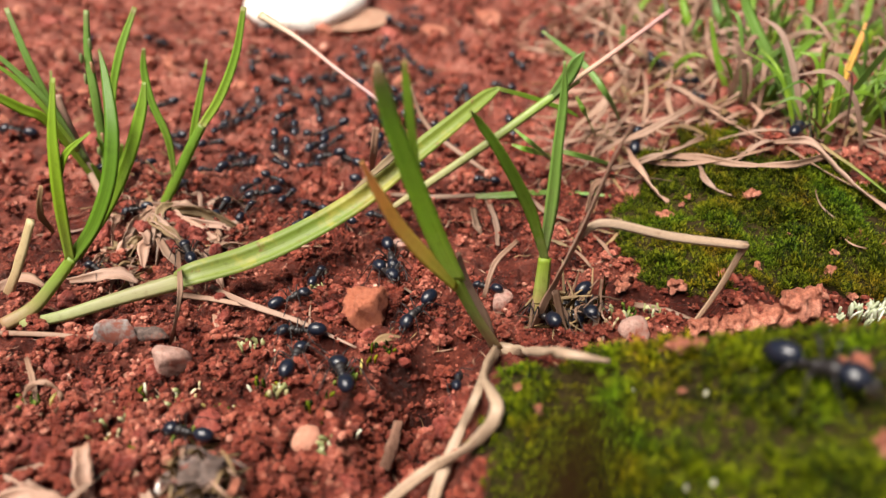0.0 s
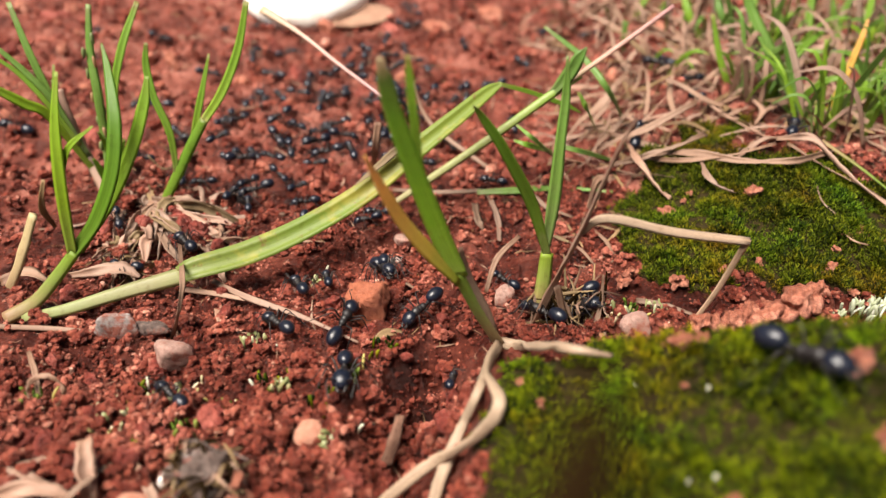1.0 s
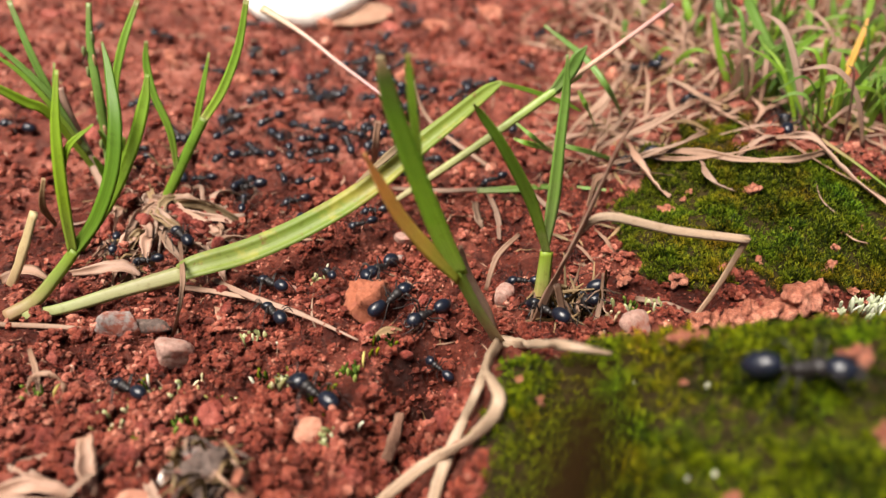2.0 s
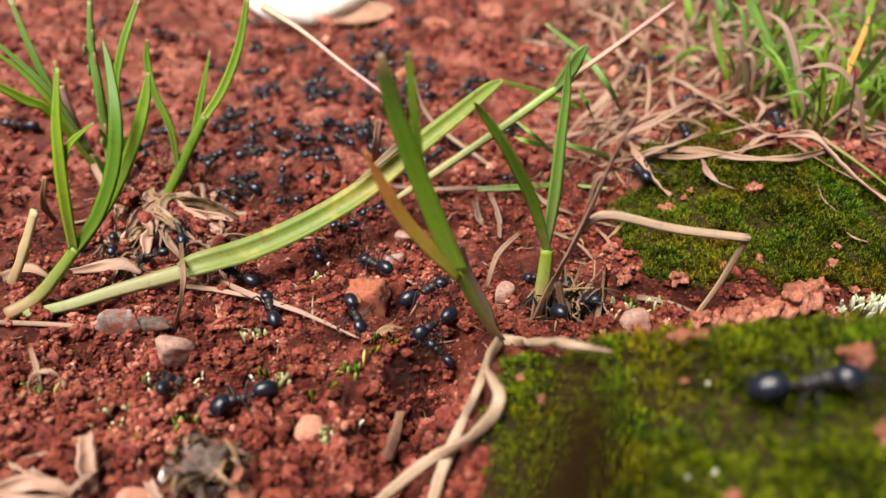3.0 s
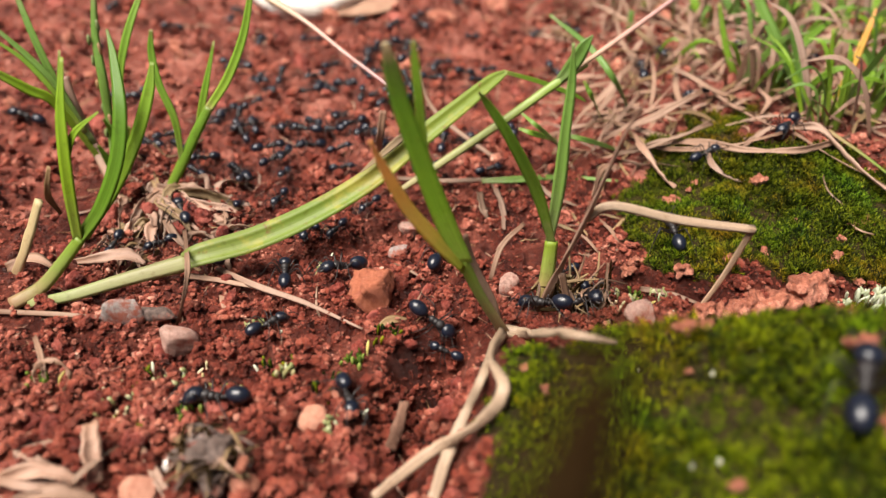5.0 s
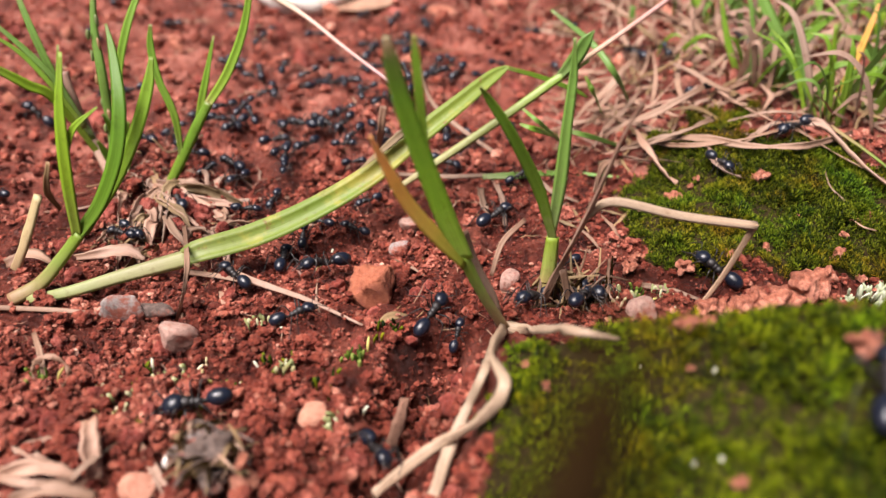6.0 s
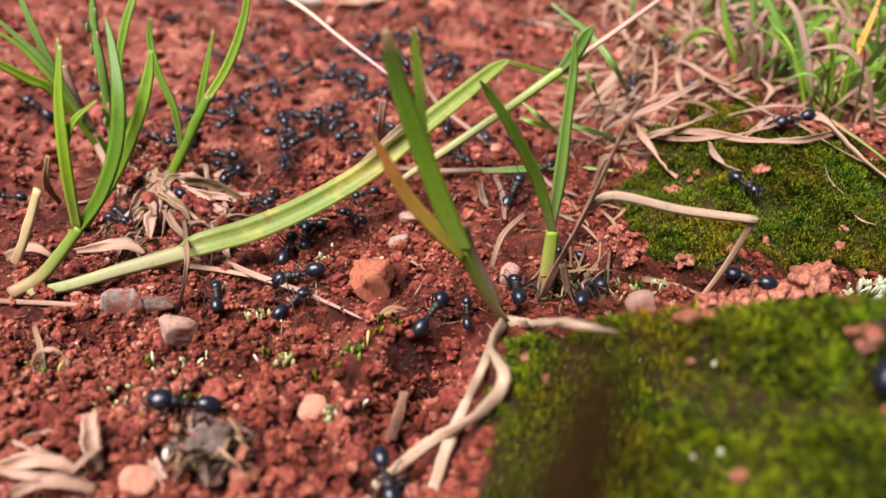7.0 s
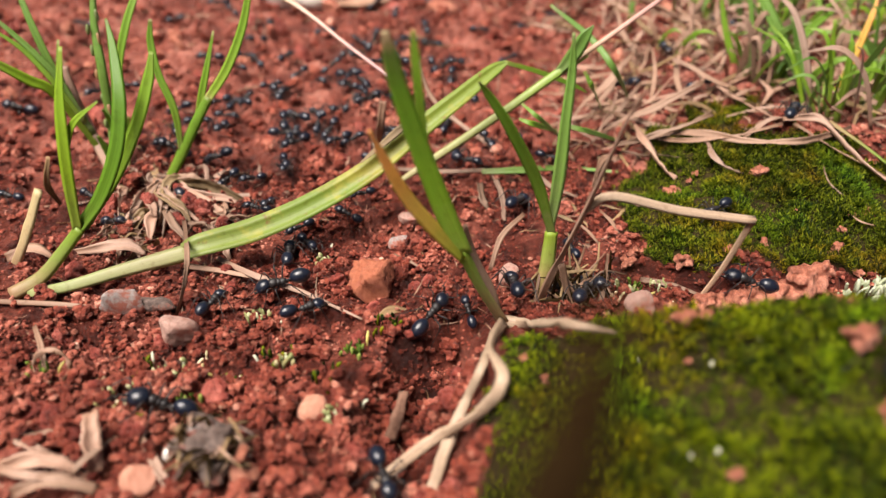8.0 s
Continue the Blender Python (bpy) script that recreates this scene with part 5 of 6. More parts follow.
for k, (x, y, s) in enumerate([(42.8, 60.6, 3.4), (41.4, 50.4, 2.6), (9.9, 71.7, 1.2), (12.0, 67.5, 1.4), (27.1, 64.1, 1.0), (27.4, 48.1, 1.7), (28.2, 70.2, 2.6), (30.5, 70.0, 2.0)]):
    stone("soil_clod", rest(x, y, 0.4 * s + 0.7), (s, s * 0.9, s * 0.9), CLOD, "soft red soil clod on the moss mound", "soil clod", "clods on the mound", turn=50 * k, amount=0.55, pieces=46, flats=0, level=4, seed=80 + k, rough=0.2, sharp=13)
for k, (x, y, s) in enumerate([(34.9, 64.8, 1.7), (29.4, 63.0, 1.1), (26.8, 51.3, 1.2), (24.3, 51.4, 1.0), (22.6, 66.6, 0.8)]):
    stone("seed", rest(x, y, 0.9), (s * 0.36, s * 0.32, s * 0.7), TIPS, "tiny whitish seed on the moss mound", "seed", "seeds on the mound", level=2, amount=0.1, seed=95 + k)


RED = soil_material("red_clod", (0.106, 0.019, 0.0134), (0.245, 0.0486, 0.0345), (0.403, 0.114, 0.0862))
rng_clod = np.random.RandomState(12)


def knobbly(seed):
    """A crumbly clod: one skin pushed out in many small round grains."""
    rng = np.random.RandomState(seed)
    v, _ = ico(4)
    d = rng.randn(110, 3)
    d /= np.linalg.norm(d, axis=1)[:, None]
    size = rng.uniform(0.22, 0.42, 110)
    angle = np.arccos(np.clip(v @ d.T, -1, 1))
    grains = (np.sqrt(np.clip(1 - (angle / size) ** 2, 0, 1)) * size * 1.1).max(1)
    return lumpy(v, rng, 0.3, 7) * (0.62 + grains)[:, None]


CLOD_KINDS = [raw_mesh("soil_clod", knobbly(300 + k), ico(4)[1], RED) for k in range(7)]
laid = 0
while laid < 34:
    x, y = rng_clod.uniform(-62, 4), rng_clod.uniform(60, 108)
    s = rng_clod.uniform(1.2, 2.1) if y < 88 else rng_clod.uniform(1.1, 1.8)
    if abs(x) > 16 + 0.56 * y or math.hypot(x + 29, y - 65) < 6 or math.hypot(x + 25, y - 88) < 11 or (x < -40 and y > 94):
        continue
    ob = new("soil_clod", CLOD_KINDS[laid % 7])
    ob.matrix_world = pose(x * MM, y * MM, (height_at(x, y) + 0.35 * s) * MM, 40 * laid, 25 * laid, 70 * laid)
    ob.scale = (s, s * 0.9, s * 0.8)
    tagged(ob, "knobbly red soil clod lying on the crumbly earth", "soil clod", "clods on the soil")
    laid += 1


for k, (x, y, s) in enumerate([(-54, 133, 2.6), (-50, 130, 2.2), (-58, 130, 2.4), (-46, 127, 1.9), (-52, 126, 2.0), (-61, 126, 1.8), (-47, 133, 1.7), (-42, 122, 1.6), (-66, 131, 2.0), (-70, 118, 1.9), (-64, 108, 1.7)]):
    ob = new("soil_clod", CLOD_KINDS[k % 7])
    ob.matrix_world = pose(x * MM, y * MM, (height_at(x, y) + 0.5 * s) * MM, 50 * k, 35 * k, 80 * k)
    ob.scale = (s, s * 0.85, s * 0.8)
    tagged(ob, "crumbly red soil clod among withered leaf sheaths", "soil clod", "clods at the sprout")
PINKISH = [raw_mesh("soil_clod", knobbly(400 + k), ico(4)[1], CLOD) for k in range(5)]
laid = 0
while laid < 90:
    y = rng_clod.uniform(150, 285)
    x = rng_clod.uniform(-0.75, 0.30) * y
    if moss_bank(x, y) > -6:
        continue
    s = rng_clod.uniform(0.8, 2.6) * (y / 200)
    ob = new("soil_clod", (CLOD_KINDS + PINKISH)[laid % 12])
    ob.matrix_world = pose(x * MM, y * MM, (height_at(x, y) + 0.3 * s) * MM, 40 * laid, 25 * laid, 70 * laid)
    ob.scale = (s * 1.2, s, s * 0.75)
    tagged(ob, "dry pinkish soil clod on the trampled earth", "soil clod", "clods on the far soil")
    laid += 1


# ---- pale moss sprigs on the soil ----
def sprig_mesh(seed, material, count, spread_mm, tall):
    rng = np.random.RandomState(seed)
    vs, ts, start = [], [], 0
    for _ in range(count):
        x, y = rng.randn(2) * spread_mm * 0.45
        h, w = tall * rng.uniform(0.5, 1.2), rng.uniform(0.34, 0.72)
        lx, ly = rng.randn(2) * 0.35 * h
        v, t = tube([(x, y, -0.6, w * 0.5), (x + lx * 0.3, y + ly * 0.3, h * 0.35, w), (x + lx * 0.7, y + ly * 0.7, h * 0.75, w), (x + lx, y + ly, h, w * 0.45)], 6)
        vs.append(v), ts.append(t + start)
        start += len(v)
    return raw_mesh("moss_sprig", np.concatenate(vs), np.concatenate(ts), material)


SPRIGS = [sprig_mesh(70 + k, (TIPS, MOSS, TIPS, SPROUT)[k], 14, 2.8, 1.6) for k in range(4)]
WHITE = moss_material("moss_white_tips", (0.42, 0.46, 0.30), (0.66, 0.68, 0.54), (0.86, 0.86, 0.78))
SPRIG_AT = [(-23.5, 85.5), (-25.5, 86.5), (-30.0, 82.5), (-32.0, 83.8), (-40.0, 82.0), (-44.0, 83.5), (-47.5, 80.5), (-36.0, 78.8), (-21.2, 112.2), (-17.0, 81.5),
            (-38.5, 87.5), (-13.0, 88.0), (-14.5, 74.0), (-9.0, 94.5), (-45.5, 77.0), (-58.0, 82.5), (-29.5, 95.6), (-41.5, 75.5), (28.5, 101.5), (32.0, 102.5), (36.0, 102.8),
            (69.0, 102.5), (71.0, 101.6), (73.5, 101.0), (67.0, 101.8), (75.5, 102.0), (72.0, 103.2)]
FROSTED = sprig_mesh(79, WHITE, 16, 2.6, 1.9)
for k, (x, y) in enumerate(SPRIG_AT):
    ob = new("moss_sprig", FROSTED if x > 60 else SPRIGS[k % 4])
    ob.matrix_world = pose(x * MM, y * MM, (height_at(x, y) + 0.4) * MM, 0, 0, 77 * k)
    tagged(ob, "small sprig of pale green moss on red soil", "moss", "moss sprigs")


# ---- ants ----
def ball(name, centre, radii, material, tilt=0.0, rings=0, seg=20):
    """An egg-shaped body part with faint segment rings."""
    bm = bmesh.new()
    bmesh.ops.create_uvsphere(bm, u_segments=seg, v_segments=seg - 4, radius=1.0)
    for v in bm.verts:
        x, z, y = v.co.x, v.co.y, v.co.z
        k = 1.0
        if rings:
            k = 1 - 0.02 * math.cos(y * rings * 3.1) ** 8
        v.co = Vector((x * k * radii[0], y * radii[1], z * k * radii[2]))
    bmesh.ops.rotate(bm, verts=bm.verts, cent=(0, 0, 0), matrix=Matrix.Rotation(radians(tilt), 3, "X"))
    bmesh.ops.translate(bm, verts=bm.verts, vec=centre)
    bmesh.ops.recalc_face_normals(bm, faces=bm.faces)
    return from_bmesh(name, bm, material)


def merged(name, pieces, material):
    vs, ts, start = [], [], 0
    for v, t in pieces:
        vs.append(v), ts.append(t + start)
        start += len(v)
    return raw_mesh(name, np.concatenate(vs), np.concatenate(ts), material)


HIPS = [(0.36, 0.85, 0.95), (0.38, 0.40, 0.90), (0.34, -0.05, 0.90)]
REACH = [[(0.35, 0.25, 0.15), (1.15, 0.75, 1.15), (1.75, 1.6, -0.35), (2.0, 2.25, -0.9), (2.05, 2.6, -0.93)],
         [(0.45, 0.02, 0.15), (1.55, 0.0, 1.25), (2.6, -0.15, -0.35), (3.1, -0.25, -0.88), (3.45, -0.3, -0.9)],
         [(0.4, -0.25, 0.15), (1.3, -0.95, 1.35), (2.2, -2.2, -0.25), (2.6, -2.9, -0.88), (2.75, -3.3, -0.9)]]


def build_ant():
    ant = base("ant", (0, 0, 0), "glossy black harvester ant walking over the ground", "ant", "ants")
    head = part("head", ball("head", (0, 0, 0), (0.90, 1.0, 0.72), CHITIN, -22), ant, at=(0, 2.15, 1.35))
    for s in (-1, 1):
        v, t = tube([(s * 0.38, 0.70, -0.22, 0.34), (s * 0.42, 0.98, -0.36, 0.34), (s * 0.22, 1.24, -0.48, 0.22), (s * 0.02, 1.32, -0.52, 0.06)], 8)
        part("mandible", merged("mandible", [(v, t)], LIMB), head)
        v, t = tube([(s * 0.34, 0.66, 0.16, 0.11), (s * 0.75, 0.95, 0.52, 0.11), (s * 1.15, 1.2, 0.72, 0.13), (s * 1.18, 1.55, 0.45, 0.11), (s * 1.05, 2.0, 0.02, 0.12), (s * 0.95, 2.35, -0.35, 0.13), (s * 0.9, 2.5, -0.5, 0.05)], 6)
        part("antenna", merged("antenna", [(v, t)], LIMB), head)
        part("eye", ball("eye", (s * 0.80, 0.15, 0.20), (0.10, 0.14, 0.13), LIMB, seg=10), head)
    bm_parts = []
    for c, r in (((0, 0.88, 1.38), (0.64, 0.72, 0.60)), ((0, 0.30, 1.26), (0.50, 0.62, 0.48)), ((0, -0.25, 1.16), (0.47, 0.58, 0.46))):
        v, t = ico(2)
        bm_parts.append((v * np.array(r) + np.array(c), t))
    part("thorax", merged("thorax", bm_parts, MATT), ant)
    bm_parts = []
    for c, r in (((0, -0.80, 1.02), (0.22, 0.24, 0.30)), ((0, -1.20, 1.08), (0.27, 0.26, 0.32)), ((0, -1.0, 0.98), (0.13, 0.5, 0.13))):
        v, t = ico(2)
        bm_parts.append((v * np.array(r) + np.array(c), t))
    part("petiole", merged("petiole", bm_parts, MATT), ant)
    part("gaster", ball("gaster", (0, -2.50, 1.28), (0.92, 1.30, 0.90), CHITIN, 8, rings=2, seg=20), ant)
    for k in range(3):
        for s in (-1, 1):
            pts = [(0, 0, 0, 0.20)] + [(s * x, y, z, w) for (x, y, z), w in zip(REACH[k], (0.22, 0.16, 0.11, 0.07, 0.05))]
            c = curve_points(pts, 3)
            v, t = tube(c, 6)
            part("leg", merged("leg", [(v, t)], LIMB), ant, at=(s * HIPS[k][0], HIPS[k][1], HIPS[k][2]))
    return ant


def on_ground(x, y, heading, lift=0.95):
    """The pose of an ant that stands at a place, turned to its heading."""
    e = 2.5
    z = [float(relief(x + a, y + b)) for a, b in ((0, 0), (e, 0), (-e, 0), (0, e), (0, -e), (e, e), (-e, -e), (e, -e), (-e, e))]
    up = Vector(((z[2] - z[1]) / (2 * e), (z[4] - z[3]) / (2 * e), 1)).normalized()
    fwd = Vector((-math.sin(radians(heading)), math.cos(radians(heading)), 0))
    side = fwd.cross(up).normalized()
    fwd = up.cross(side)
    m = Matrix((side, fwd, up)).transposed().to_4x4()
    mossy = max(float(moss_bank(x, y)), float(moss_near(x, y))) > 0
    m.translation = Vector((x, y, 0.55 * sum(z) / len(z) + 0.45 * max(z) + lift + (0.9 if mossy else 0.0))) * MM
    return m


ANT = build_ant()
colony = [ANT] + [copy_thing(ANT, Matrix.Identity(4)) for _ in range(139)]
waiting = iter(colony)


def next_ant(size):
    ob = next(waiting)
    ob.scale = (size, size, size)
    return ob


def at_time(rows, t):
    ts = [r[0] for r in rows]
    return [float(np.interp(t, ts, [r[k] for r in rows])) for k in (1, 2, 3)]


def march(size, rows, legs=True, head=1.0):
    """One ant with its way: rows of seconds, x, y and heading."""
    ob = next_ant(size)
    walk(ob, [(t, on_ground(x, y, h)) for t, x, y, h in rows])
    for limb in ob.children:
        if limb.name.startswith("head"):
            limb.scale = (head, head, head)
    if not legs:
        return
    k = 0
    for limb in ob.children:
        if not limb.name.startswith("leg"):
            continue
        pair, side = k // 2, (-1, 1)[k % 2]
        k += 1
        hip = Vector(limb.location)
        poses = []
        phase = math.pi * ((pair + (side > 0)) % 2)
        step = 0.0
        for i in range(41):
            t = i * 0.2
            a, b = at_time(rows, t), at_time(rows, min(t + 0.2, 8.0))
            gone = math.hypot(b[0] - a[0], b[1] - a[1]) + abs(b[2] - a[2]) * 0.03
            swing = math.sin(step + phase) * min(20.0, 6 + 14 * gone)
            rise = max(0.0, math.cos(step + phase)) * min(10.0, 8 * gone)
            poses.append((t, pose(*hip, 0, -side * rise, side * swing)))
            step += min(1.4, 0.5 + 1.2 * gone)
        walk(limb, poses)


def wander(rng, x, y, heading, speed, size):
    rows = []
    for i in range(6):
        rows.append((i * 1.6, x, y, heading))
        turn = rng.uniform(-35, 35)
        for _ in range(4):
            heading += turn / 4
            x -= math.sin(radians(heading)) * speed * 0.4
            y += math.cos(radians(heading)) * speed * 0.4
    march(size, rows, legs=False)


def motions():
    march(1.35, [(0, -9.0, 113.1, -153), (0.5, -9.5, 112.9, -151), (1, -9.6, 112.9, -151), (1.5, -9.5, 112.8, -152), (2, -10.2, 113.1, -207), (2.5, -10.8, 113.3, -263), (3, -11.5, 113.6, -318), (3.5, -12.8, 113.1, -309), (4, -15.8, 112.2, -257), (4.5, -17.1, 110.5, -233), (6, -20.5, 107.5, -235), (6.5, -22.6, 104.8, -265), (7, -24.1, 102.9, -266), (7.5, -24.9, 102.7, -265), (8, -26.5, 101.9, -255)])
    march(0.85, [(0, -21.6, 114.7, -16), (0.5, -22.2, 111.2, -15), (1, -19.8, 111.3, 14), (1.5, -19.1, 110.5, 20), (3, -22.2, 118.4, 23), (4.5, -25.7, 124.3, 30), (6, -23.3, 124.2, 59), (6.5, -23.5, 123.7, 49), (7.5, -26.3, 120.2, 118), (8, -26.9, 120.3, 126)])
    march(1.11, [(0, -24.5, 105.3, -57), (0.25, -24.5, 106.8, 8), (0.5, -24.6, 108.4, 73), (1, -24.1, 107.3, 24), (1.5, -25.8, 107.5, 34), (3, -35.4, 110.7, 62), (3.5, -38.2, 113.1, 66), (4.5, -45.0, 116.5, 57), (6, -36.0, 106.1, 52), (6.5, -36.4, 103.6, 17), (7, -36.3, 98.9, 14), (8, -36.8, 96.7, -16)])
    march(1.20, [(0, -22.0, 96.7, 85), (0.5, -25.4, 97.6, 55), (1, -26.0, 97.7, 43), (1.5, -26.6, 98.8, 33), (3, -28.6, 101.4, 25), (3.5, -28.2, 103.4, 9), (4, -27.6, 105.2, -3), (4.5, -27.5, 106.4, 10), (6, -28.3, 113.1, 1), (6.5, -27.7, 113.3, -10), (7, -27.9, 114.4, -8), (7.5, -28.0, 113.9, 4), (8, -27.1, 112.4, 8)])
    march(1.35, [(0, -21.3, 90.5, -8), (0.5, -19.0, 91.8, -19), (1, -16.0, 98.5, -14), (1.5, -12.3, 102.0, -28), (3, -1.9, 104.7, -70), (3.5, -3.3, 105.4, -50), (4, -3.5, 106.8, -31), (4.5, -2.9, 111.2, -11), (6, 9.7, 126.9, -45), (6.5, 14.7, 133.6, -29), (7, 13.8, 134.5, -25), (7.5, 13.7, 133.1, -24), (8, 14.0, 130.2, -31)])
    march(1.38, [(0, -14.2, 85.8, 16), (0.25, -14.6, 85.3, 72), (0.5, -14.9, 84.8, 128), (1, -14.1, 85.1, 182), (1.17, -14.3, 84.1, 131), (1.33, -14.4, 83.1, 81), (1.5, -14.5, 82.0, 30), (2.25, -21.1, 80.9, 70), (3, -27.7, 79.7, 111), (3.5, -29.7, 79.0, 100), (4, -31.3, 78.6, 85), (4.5, -31.6, 78.4, 84), (6, -34.0, 76.8, 99), (6.5, -35.0, 75.8, 104), (7, -36.2, 75.7, 97), (7.5, -37.4, 75.3, 95), (8, -38.9, 74.7, 94)], head=1.22)
    march(1.25, [(0, -8.4, 119.5, -169), (1.5, -9.7, 110.3, -161), (2.8, -13.8, 101.2, -152), (3, -14.3, 98.9, -156), (3.5, -15.3, 93.5, -187), (4, -16.3, 87.3, -201), (4.5, -15.7, 81.8, -175), (5.8, -10.6, 71.4, -158), (6, -9.7, 69.6, -164), (6.5, -7.0, 64.8, -171), (7, -7.6, 63.4, -161), (8, -7.9, 63.7, -161)])
    march(1.11, [(0, -34.3, 76.5, 74), (0.5, -36.3, 78.5, 60), (1, -38.8, 81.3, 46), (1.5, -45.1, 84.8, 61), (2.2, -44.0, 80.8, 44), (2.8, -40.5, 80.3, -3), (3, -40.0, 82.7, 0), (3.5, -38.8, 87.3, -17), (4, -34.9, 89.4, -35), (4.5, -31.1, 92.5, -35), (6, -23.6, 96.0, -64), (6.5, -24.3, 97.0, -41), (7, -23.8, 97.0, -39), (7.5, -23.7, 96.4, -43), (8, -22.2, 95.6, -59)])
    march(1.30, [(0, -2.9, 101.7, 138), (0.5, -2.6, 101.4, 137), (1, -2.6, 101.2, 133), (1.5, -2.7, 100.7, 131), (3, -1.7, 98.1, 135), (3.5, -1.2, 97.8, 139), (4, -0.8, 97.4, 146), (4.5, -1.7, 96.9, 175), (5, -2.0, 97.2, 231), (5.5, -2.3, 97.4, 286), (6, -2.6, 97.6, 341), (6.5, -2.7, 97.3, 344), (7.5, -2.6, 96.4, 342), (8, -2.6, 96.7, 342)])
    march(0.85, [(0, 3.8, 86.4, 22), (0.5, 3.1, 86.9, 26), (1, 2.7, 88.0, 23), (1.5, 1.2, 90.9, 44), (3, -0.3, 94.5, 40), (3.5, -0.4, 94.2, 60), (4, -0.7, 93.8, 76), (4.5, -0.6, 93.2, 81), (5.25, 0.8, 94.4, 31), (6, 2.2, 95.5, -20), (6.5, 2.5, 96.7, -49), (7, 3.8, 97.3, -6), (8, 4.2, 97.4, 6)])
    march(0.89, [(0, 8.5, 109.9, 54), (0.5, 9.7, 110.5, 61), (1, 10.9, 111.0, 60), (1.5, 12.9, 110.5, 87), (3, 17.4, 110.6, 72), (3.5, 18.4, 108.8, 64), (4, 19.3, 108.6, 118), (4.5, 20.1, 109.0, 106), (6, 20.7, 110.4, 114), (7, 21.7, 111.5, 64), (8, 22.7, 112.6, 14)])
    march(1.30, [(0, 22.6, 106.5, 126), (0.5, 22.0, 107.0, 116), (1, 23.2, 106.0, 111), (1.5, 24.4, 105.6, 115), (2.25, 24.2, 105.9, 74), (3, 23.9, 106.1, 33), (3.5, 23.2, 105.5, 5), (4, 21.7, 107.9, 12), (4.5, 22.2, 103.8, -61), (6, 22.3, 99.4, -23), (7, 23.0, 98.8, -19), (8, 22.9, 99.2, -18)])
    march(1.36, [(0, 17.0, 100.8, 14), (0.5, 16.7, 100.3, 33), (1, 16.4, 100.5, 39), (1.5, 16.9, 100.1, 37), (3, 17.2, 101.0, 23), (3.5, 16.2, 98.8, 17), (4, 16.7, 99.1, 23), (4.5, 16.9, 98.9, 35), (5.25, 15.7, 99.9, 84), (6, 14.5, 100.9, 133), (6.25, 13.0, 100.5, 70), (6.5, 11.4, 100.0, 6), (7, 11.4, 100.9, -1), (7.5, 11.1, 102.7, 0), (8, 11.2, 102.0, 0)])
    march(0.85, [(0, -19.1, 132.4, 70), (0.5, -19.1, 131.9, 100), (1, -14.1, 130.9, 90), (1.5, -14.1, 129.8, 105), (3, -18.7, 125.8, 109), (3.5, -19.8, 126.3, 92), (4, -20.7, 124.7, 115), (4.5, -21.5, 123.1, 174), (5.25, -19.3, 122.6, 126), (6, -17.2, 122.1, 78), (6.5, -16.1, 122.1, 85), (7, -17.7, 123.3, 78), (8, -18.3, 123.9, 62)])
    march(0.85, [(0, -38.2, 136.3, -37), (0.5, -39.0, 138.4, 5), (1, -38.9, 137.6, 13), (1.5, -38.1, 135.6, 1), (3, -43.9, 138.7, 59), (3.25, -44.4, 138.5, 106), (3.5, -44.9, 138.3, 152), (3.75, -44.3, 137.4, 105), (4, -43.6, 136.5, 58), (4.5, -42.1, 133.2, 47), (5.25, -40.2, 130.7, -19), (6, -38.3, 128.3, -85), (6.5, -38.0, 127.8, -103), (6.67, -37.2, 128.2, -45), (6.83, -36.5, 128.5, 13), (7, -35.7, 128.9, 71), (8, -36.2, 126.8, 79)])
    march(0.93, [(0, -62.1, 116.8, 66), (0.5, -59.2, 116.7, 75), (1, -57.1, 116.7, 82), (1.5, -54.5, 116.7, 79), (3, -52.4, 117.6, 85), (3.5, -51.2, 116.8, 62), (4, -49.4, 118.2, 107), (4.5, -49.6, 118.0, 74), (5, -52.5, 119.1, 129), (5.5, -55.5, 120.2, 183), (6, -58.4, 121.3, 238), (8, -62.1, 123.2, 245)])
    march(1.30, [(0, -102.3, 174.5, 87), (1, -102.8, 174.0, 74), (3.5, -101.9, 173.3, 90), (4.5, -102.1, 173.4, 84), (6.5, -97.6, 171.9, 64), (8, -102.3, 172.6, 77)])
    march(1.34, [(0, 45.6, 161.9, -19), (0.5, 45.3, 161.3, -18), (1, 45.5, 163.0, -20), (1.25, 44.8, 159.3, 40), (1.5, 44.2, 155.6, 99), (2.25, 43.0, 148.2, 54), (3, 41.9, 140.9, 8), (3.5, 41.2, 134.2, 2), (4, 41.5, 131.4, 9), (4.5, 40.2, 124.6, -8), (6, 45.2, 105.8, 38), (6.5, 46.5, 103.3, 55), (7, 49.1, 101.6, 84), (8, 49.2, 101.2, 80)])
    march(1.05, [(0, 64.4, 190.2, 122), (1, 64.9, 189.8, 111), (1.5, 66.0, 188.3, 127), (2.25, 59.8, 171.5, 60), (3, 53.7, 154.8, -7), (3.5, 52.2, 148.8, -5), (4, 53.7, 145.5, 44), (4.5, 52.3, 142.2, -19), (5.25, 52.9, 138.3, -86), (6, 53.6, 134.5, -153), (6.5, 55.1, 129.5, -149), (7, 55.5, 125.1, -151), (7.5, 51.8, 121.2, -194), (8, 48.2, 117.3, -237)])
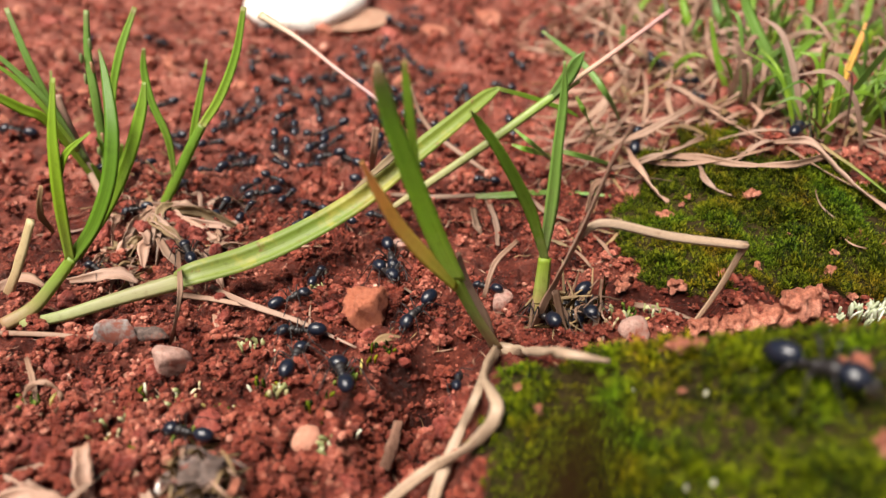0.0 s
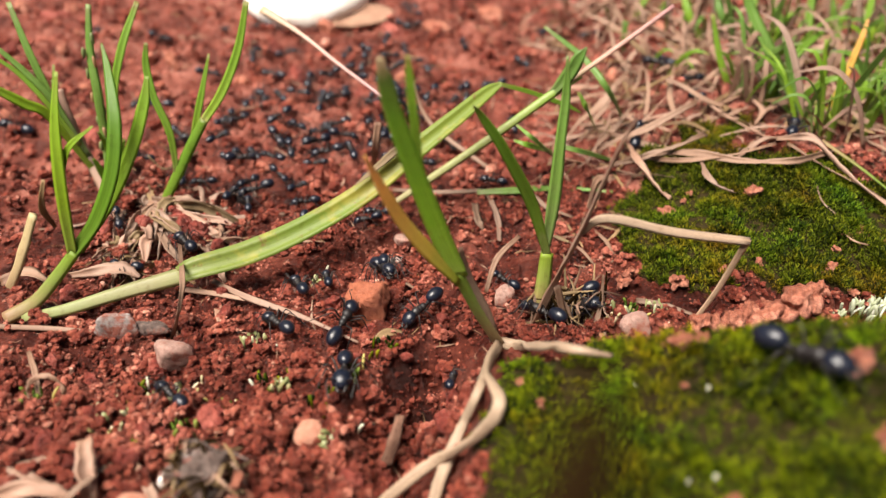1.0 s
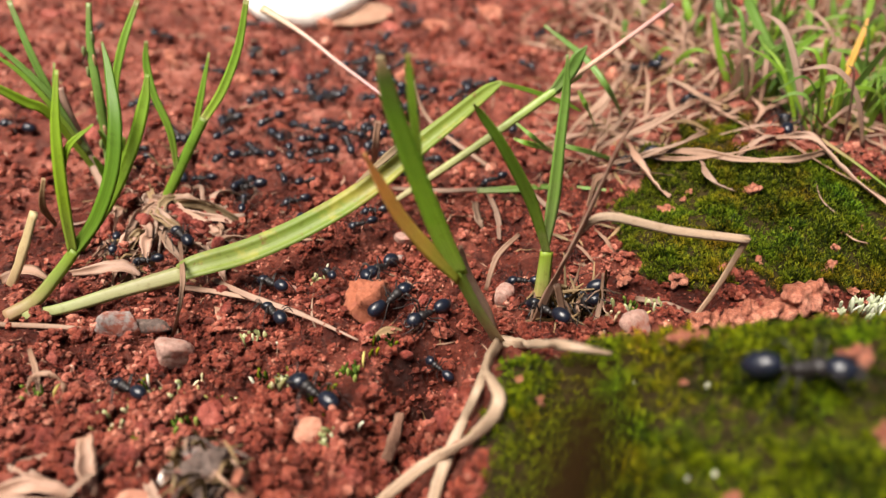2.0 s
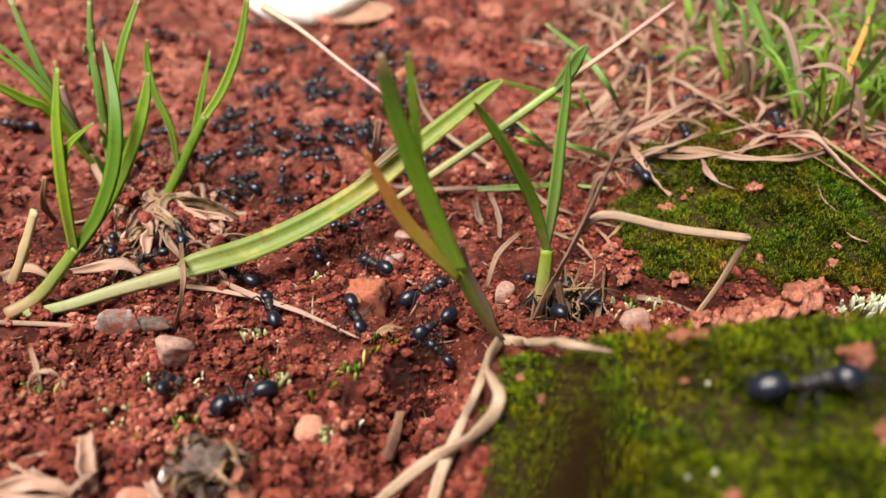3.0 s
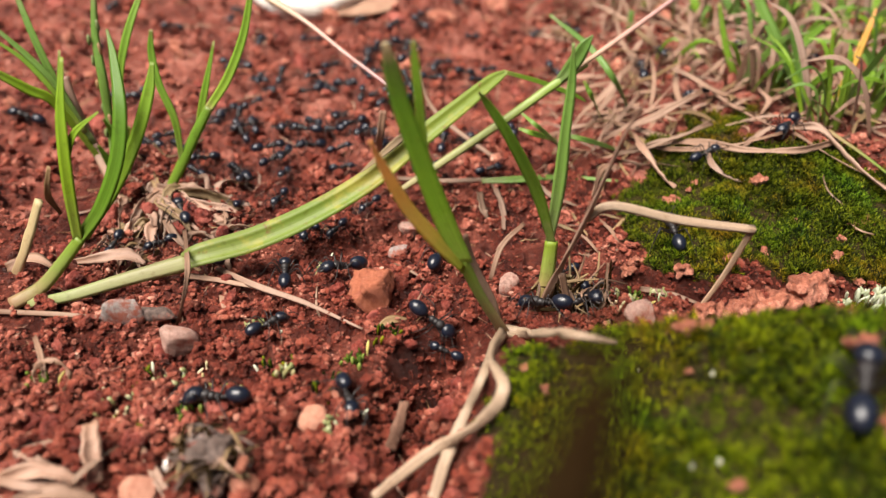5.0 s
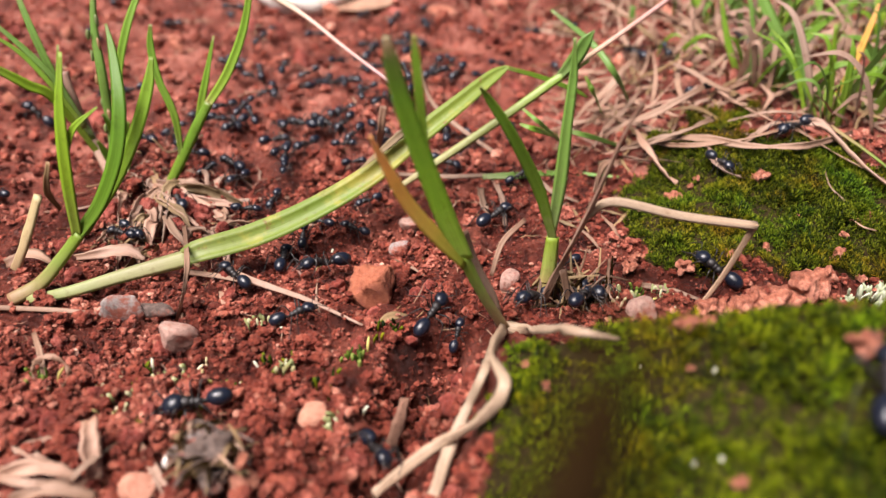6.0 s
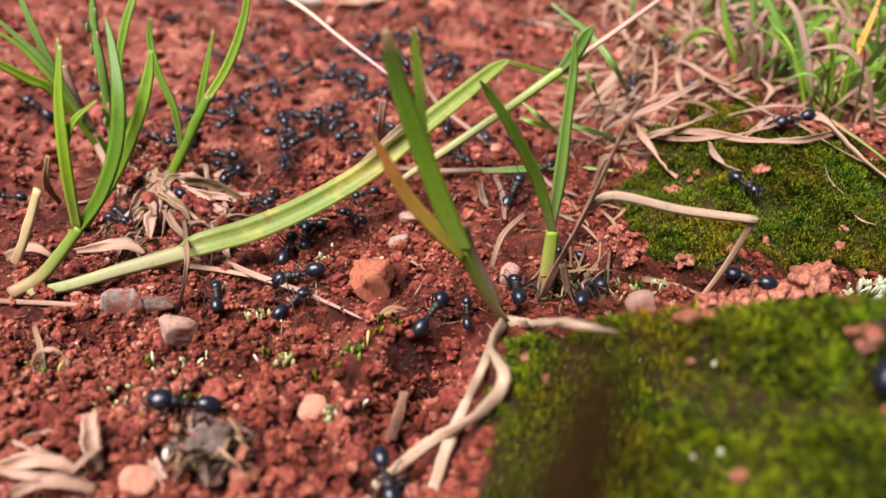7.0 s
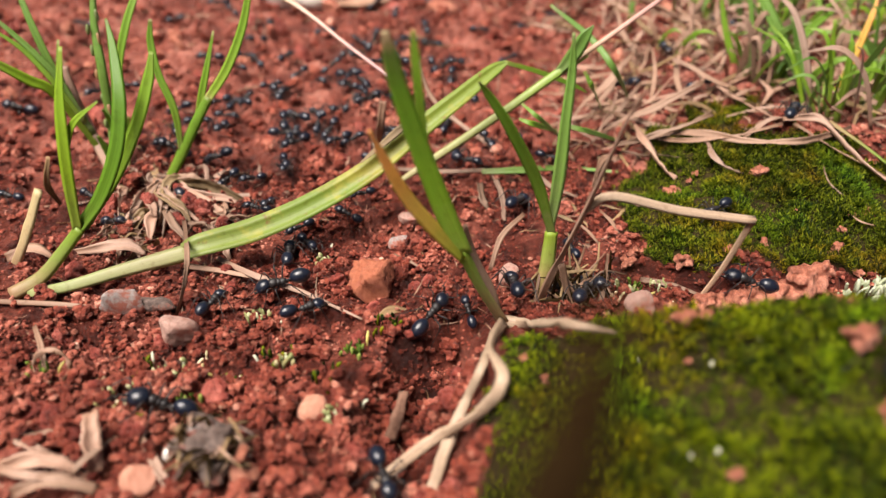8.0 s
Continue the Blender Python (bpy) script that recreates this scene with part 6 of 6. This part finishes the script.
    march(1.35, [(0, 77.1, 153.4, -32), (1, 75.3, 152.7, -28), (1.5, 74.5, 152.9, -22), (3.5, 72.2, 153.5, -11), (4, 71.7, 151.5, -15), (4.17, 71.6, 151.0, 38), (4.33, 71.5, 150.4, 91), (4.5, 71.4, 149.8, 144), (6.5, 71.5, 145.2, 109), (7, 71.2, 145.5, 106), (7.5, 72.2, 148.0, 38), (8, 73.2, 150.5, -31)])
    march(0.99, [(0, 63.3, 180.0, 126), (4.5, 60.5, 176.0, 106), (8, 61.3, 175.9, 99)])
    march(1.35, [(0, 60.5, 203.1, 73), (1, 58.5, 200.1, 59), (3.5, 50.9, 196.9, 39), (4, 51.0, 195.2, 58), (4.5, 51.9, 191.4, -14), (6.5, 51.3, 205.6, 32), (7, 46.4, 178.2, -14), (8, 45.0, 181.2, 48)])
    march(0.90, [(0, 110.5, 214.8, 40), (4.5, 98.7, 201.1, 62), (6.5, 85.7, 192.5, 114), (7, 83.0, 192.0, 99), (8, 84.0, 192.1, 100)])
    march(1.6, [(0, 39.4, 59.6, -139), (0.5, 38.7, 60.3, -141), (1, 38.3, 61.3, -141), (1.5, 37.8, 60.3, -126), (3, 37.2, 56.8, -97), (3.5, 37.5, 56.4, -76), (4, 38.7, 56.3, -62), (4.5, 39.9, 55.5, -35), (5.8, 41.5, 52.7, -28), (6.5, 43.3, 55.0, -37), (8, 46.3, 56.3, -48)])
    march(0.87, [(0, 10.2, 150.4, 88), (1, 11.4, 148.5, 82), (1.5, 10.9, 147.8, 113), (3.5, 16.4, 146.3, 108), (3.83, 13.8, 147.3, 165), (4.17, 11.2, 148.3, 222), (4.5, 8.6, 149.3, 278), (6.5, 18.5, 141.9, 299), (8, 22.6, 148.1, 245)])
    march(0.90, [(0, -98.5, 146.4, 76), (4.5, -93.4, 137.2, 71), (6.5, -87.2, 131.8, 69), (7, -85.3, 130.1, 100), (8, -85.6, 131.3, 72)])
    march(0.94, [(0, -60.6, 136.1, 102), (0.5, -60.6, 134.0, 107), (0.75, -62.2, 133.0, 157), (1, -63.8, 132.0, 207), (1.5, -62.1, 126.6, 189), (3, -61.3, 121.2, 195), (4.5, -60.9, 118.0, 195), (5.5, -60.4, 120.2, 122), (6.5, -59.9, 122.3, 49), (8, -69.8, 132.3, 55)])
    march(1.12, [(0, -62.9, 171.8, 59), (1.5, -62.1, 170.1, 48), (3.5, -67.4, 170.2, 62), (4.5, -65.3, 156.2, 65), (6.5, -66.7, 153.7, 58), (8, -58.5, 148.6, 79)])
    march(0.85, [(0, -50.7, 154.1, 91), (1.5, -50.0, 143.6, 87), (3.5, -52.8, 158.7, 77), (4.5, -53.9, 147.2, 76), (5.5, -51.1, 145.1, 6), (6.5, -48.3, 143.0, -63), (7, -45.4, 141.7, -122), (7.5, -42.6, 140.5, -181), (8, -39.8, 139.2, -240)])
    march(1.32, [(0, 20.0, 104.5, 60), (2, 20.6, 104.0, 82), (4.5, 19.6, 104.8, 50), (6, 20.3, 105.2, 74), (8, 19.8, 104.4, 96)])
    march(1.30, [(0, 24.8, 102.0, -150), (2, 24.2, 102.6, -120), (4.5, 25.0, 102.2, -160), (8, 24.4, 101.6, -130)])
    rng = np.random.RandomState(8)
    trail = [(-46, 142), (-39, 155), (-33, 167), (-26, 182), (-25, 198), (-22, 214), (-18, 235), (-12, 257)]
    taken = []
    while len(taken) < 88:
        k = len(taken)
        u = rng.uniform(0.4, 6.9) if k % 3 else rng.uniform(0.8, 3.6)
        i = int(u)
        (ax, ay), (bx, by) = trail[i], trail[i + 1]
        wide = 11 + 0.10 * (ay - 140)
        x, y = ax + (bx - ax) * (u - i) + rng.randn() * wide, ay + (by - ay) * (u - i) + rng.randn() * wide
        if any(math.hypot(x - p, y - q) < 4.8 for p, q in taken):
            continue
        taken.append((x, y))
        along = math.degrees(math.atan2(-(bx - ax), by - ay))
        wander(rng, x, y, along + rng.randn() * 45 + (180 if k % 2 else 0), rng.uniform(0.6, 3.2), rng.uniform(0.85, 1.2))
    for x, y in ((-100, 215), (-88, 232), (-76, 190), (-62, 205), (-70, 245), (-110, 240), (20, 215), (30, 240), (8, 228), (44, 235), (62, 205), (4, 190), (-4, 170), (18, 178), (92, 200)):
        wander(rng, x + rng.randn() * 3, y + rng.randn() * 3, rng.uniform(0, 360), rng.uniform(0.6, 3.0), rng.uniform(0.85, 1.2))


motions()
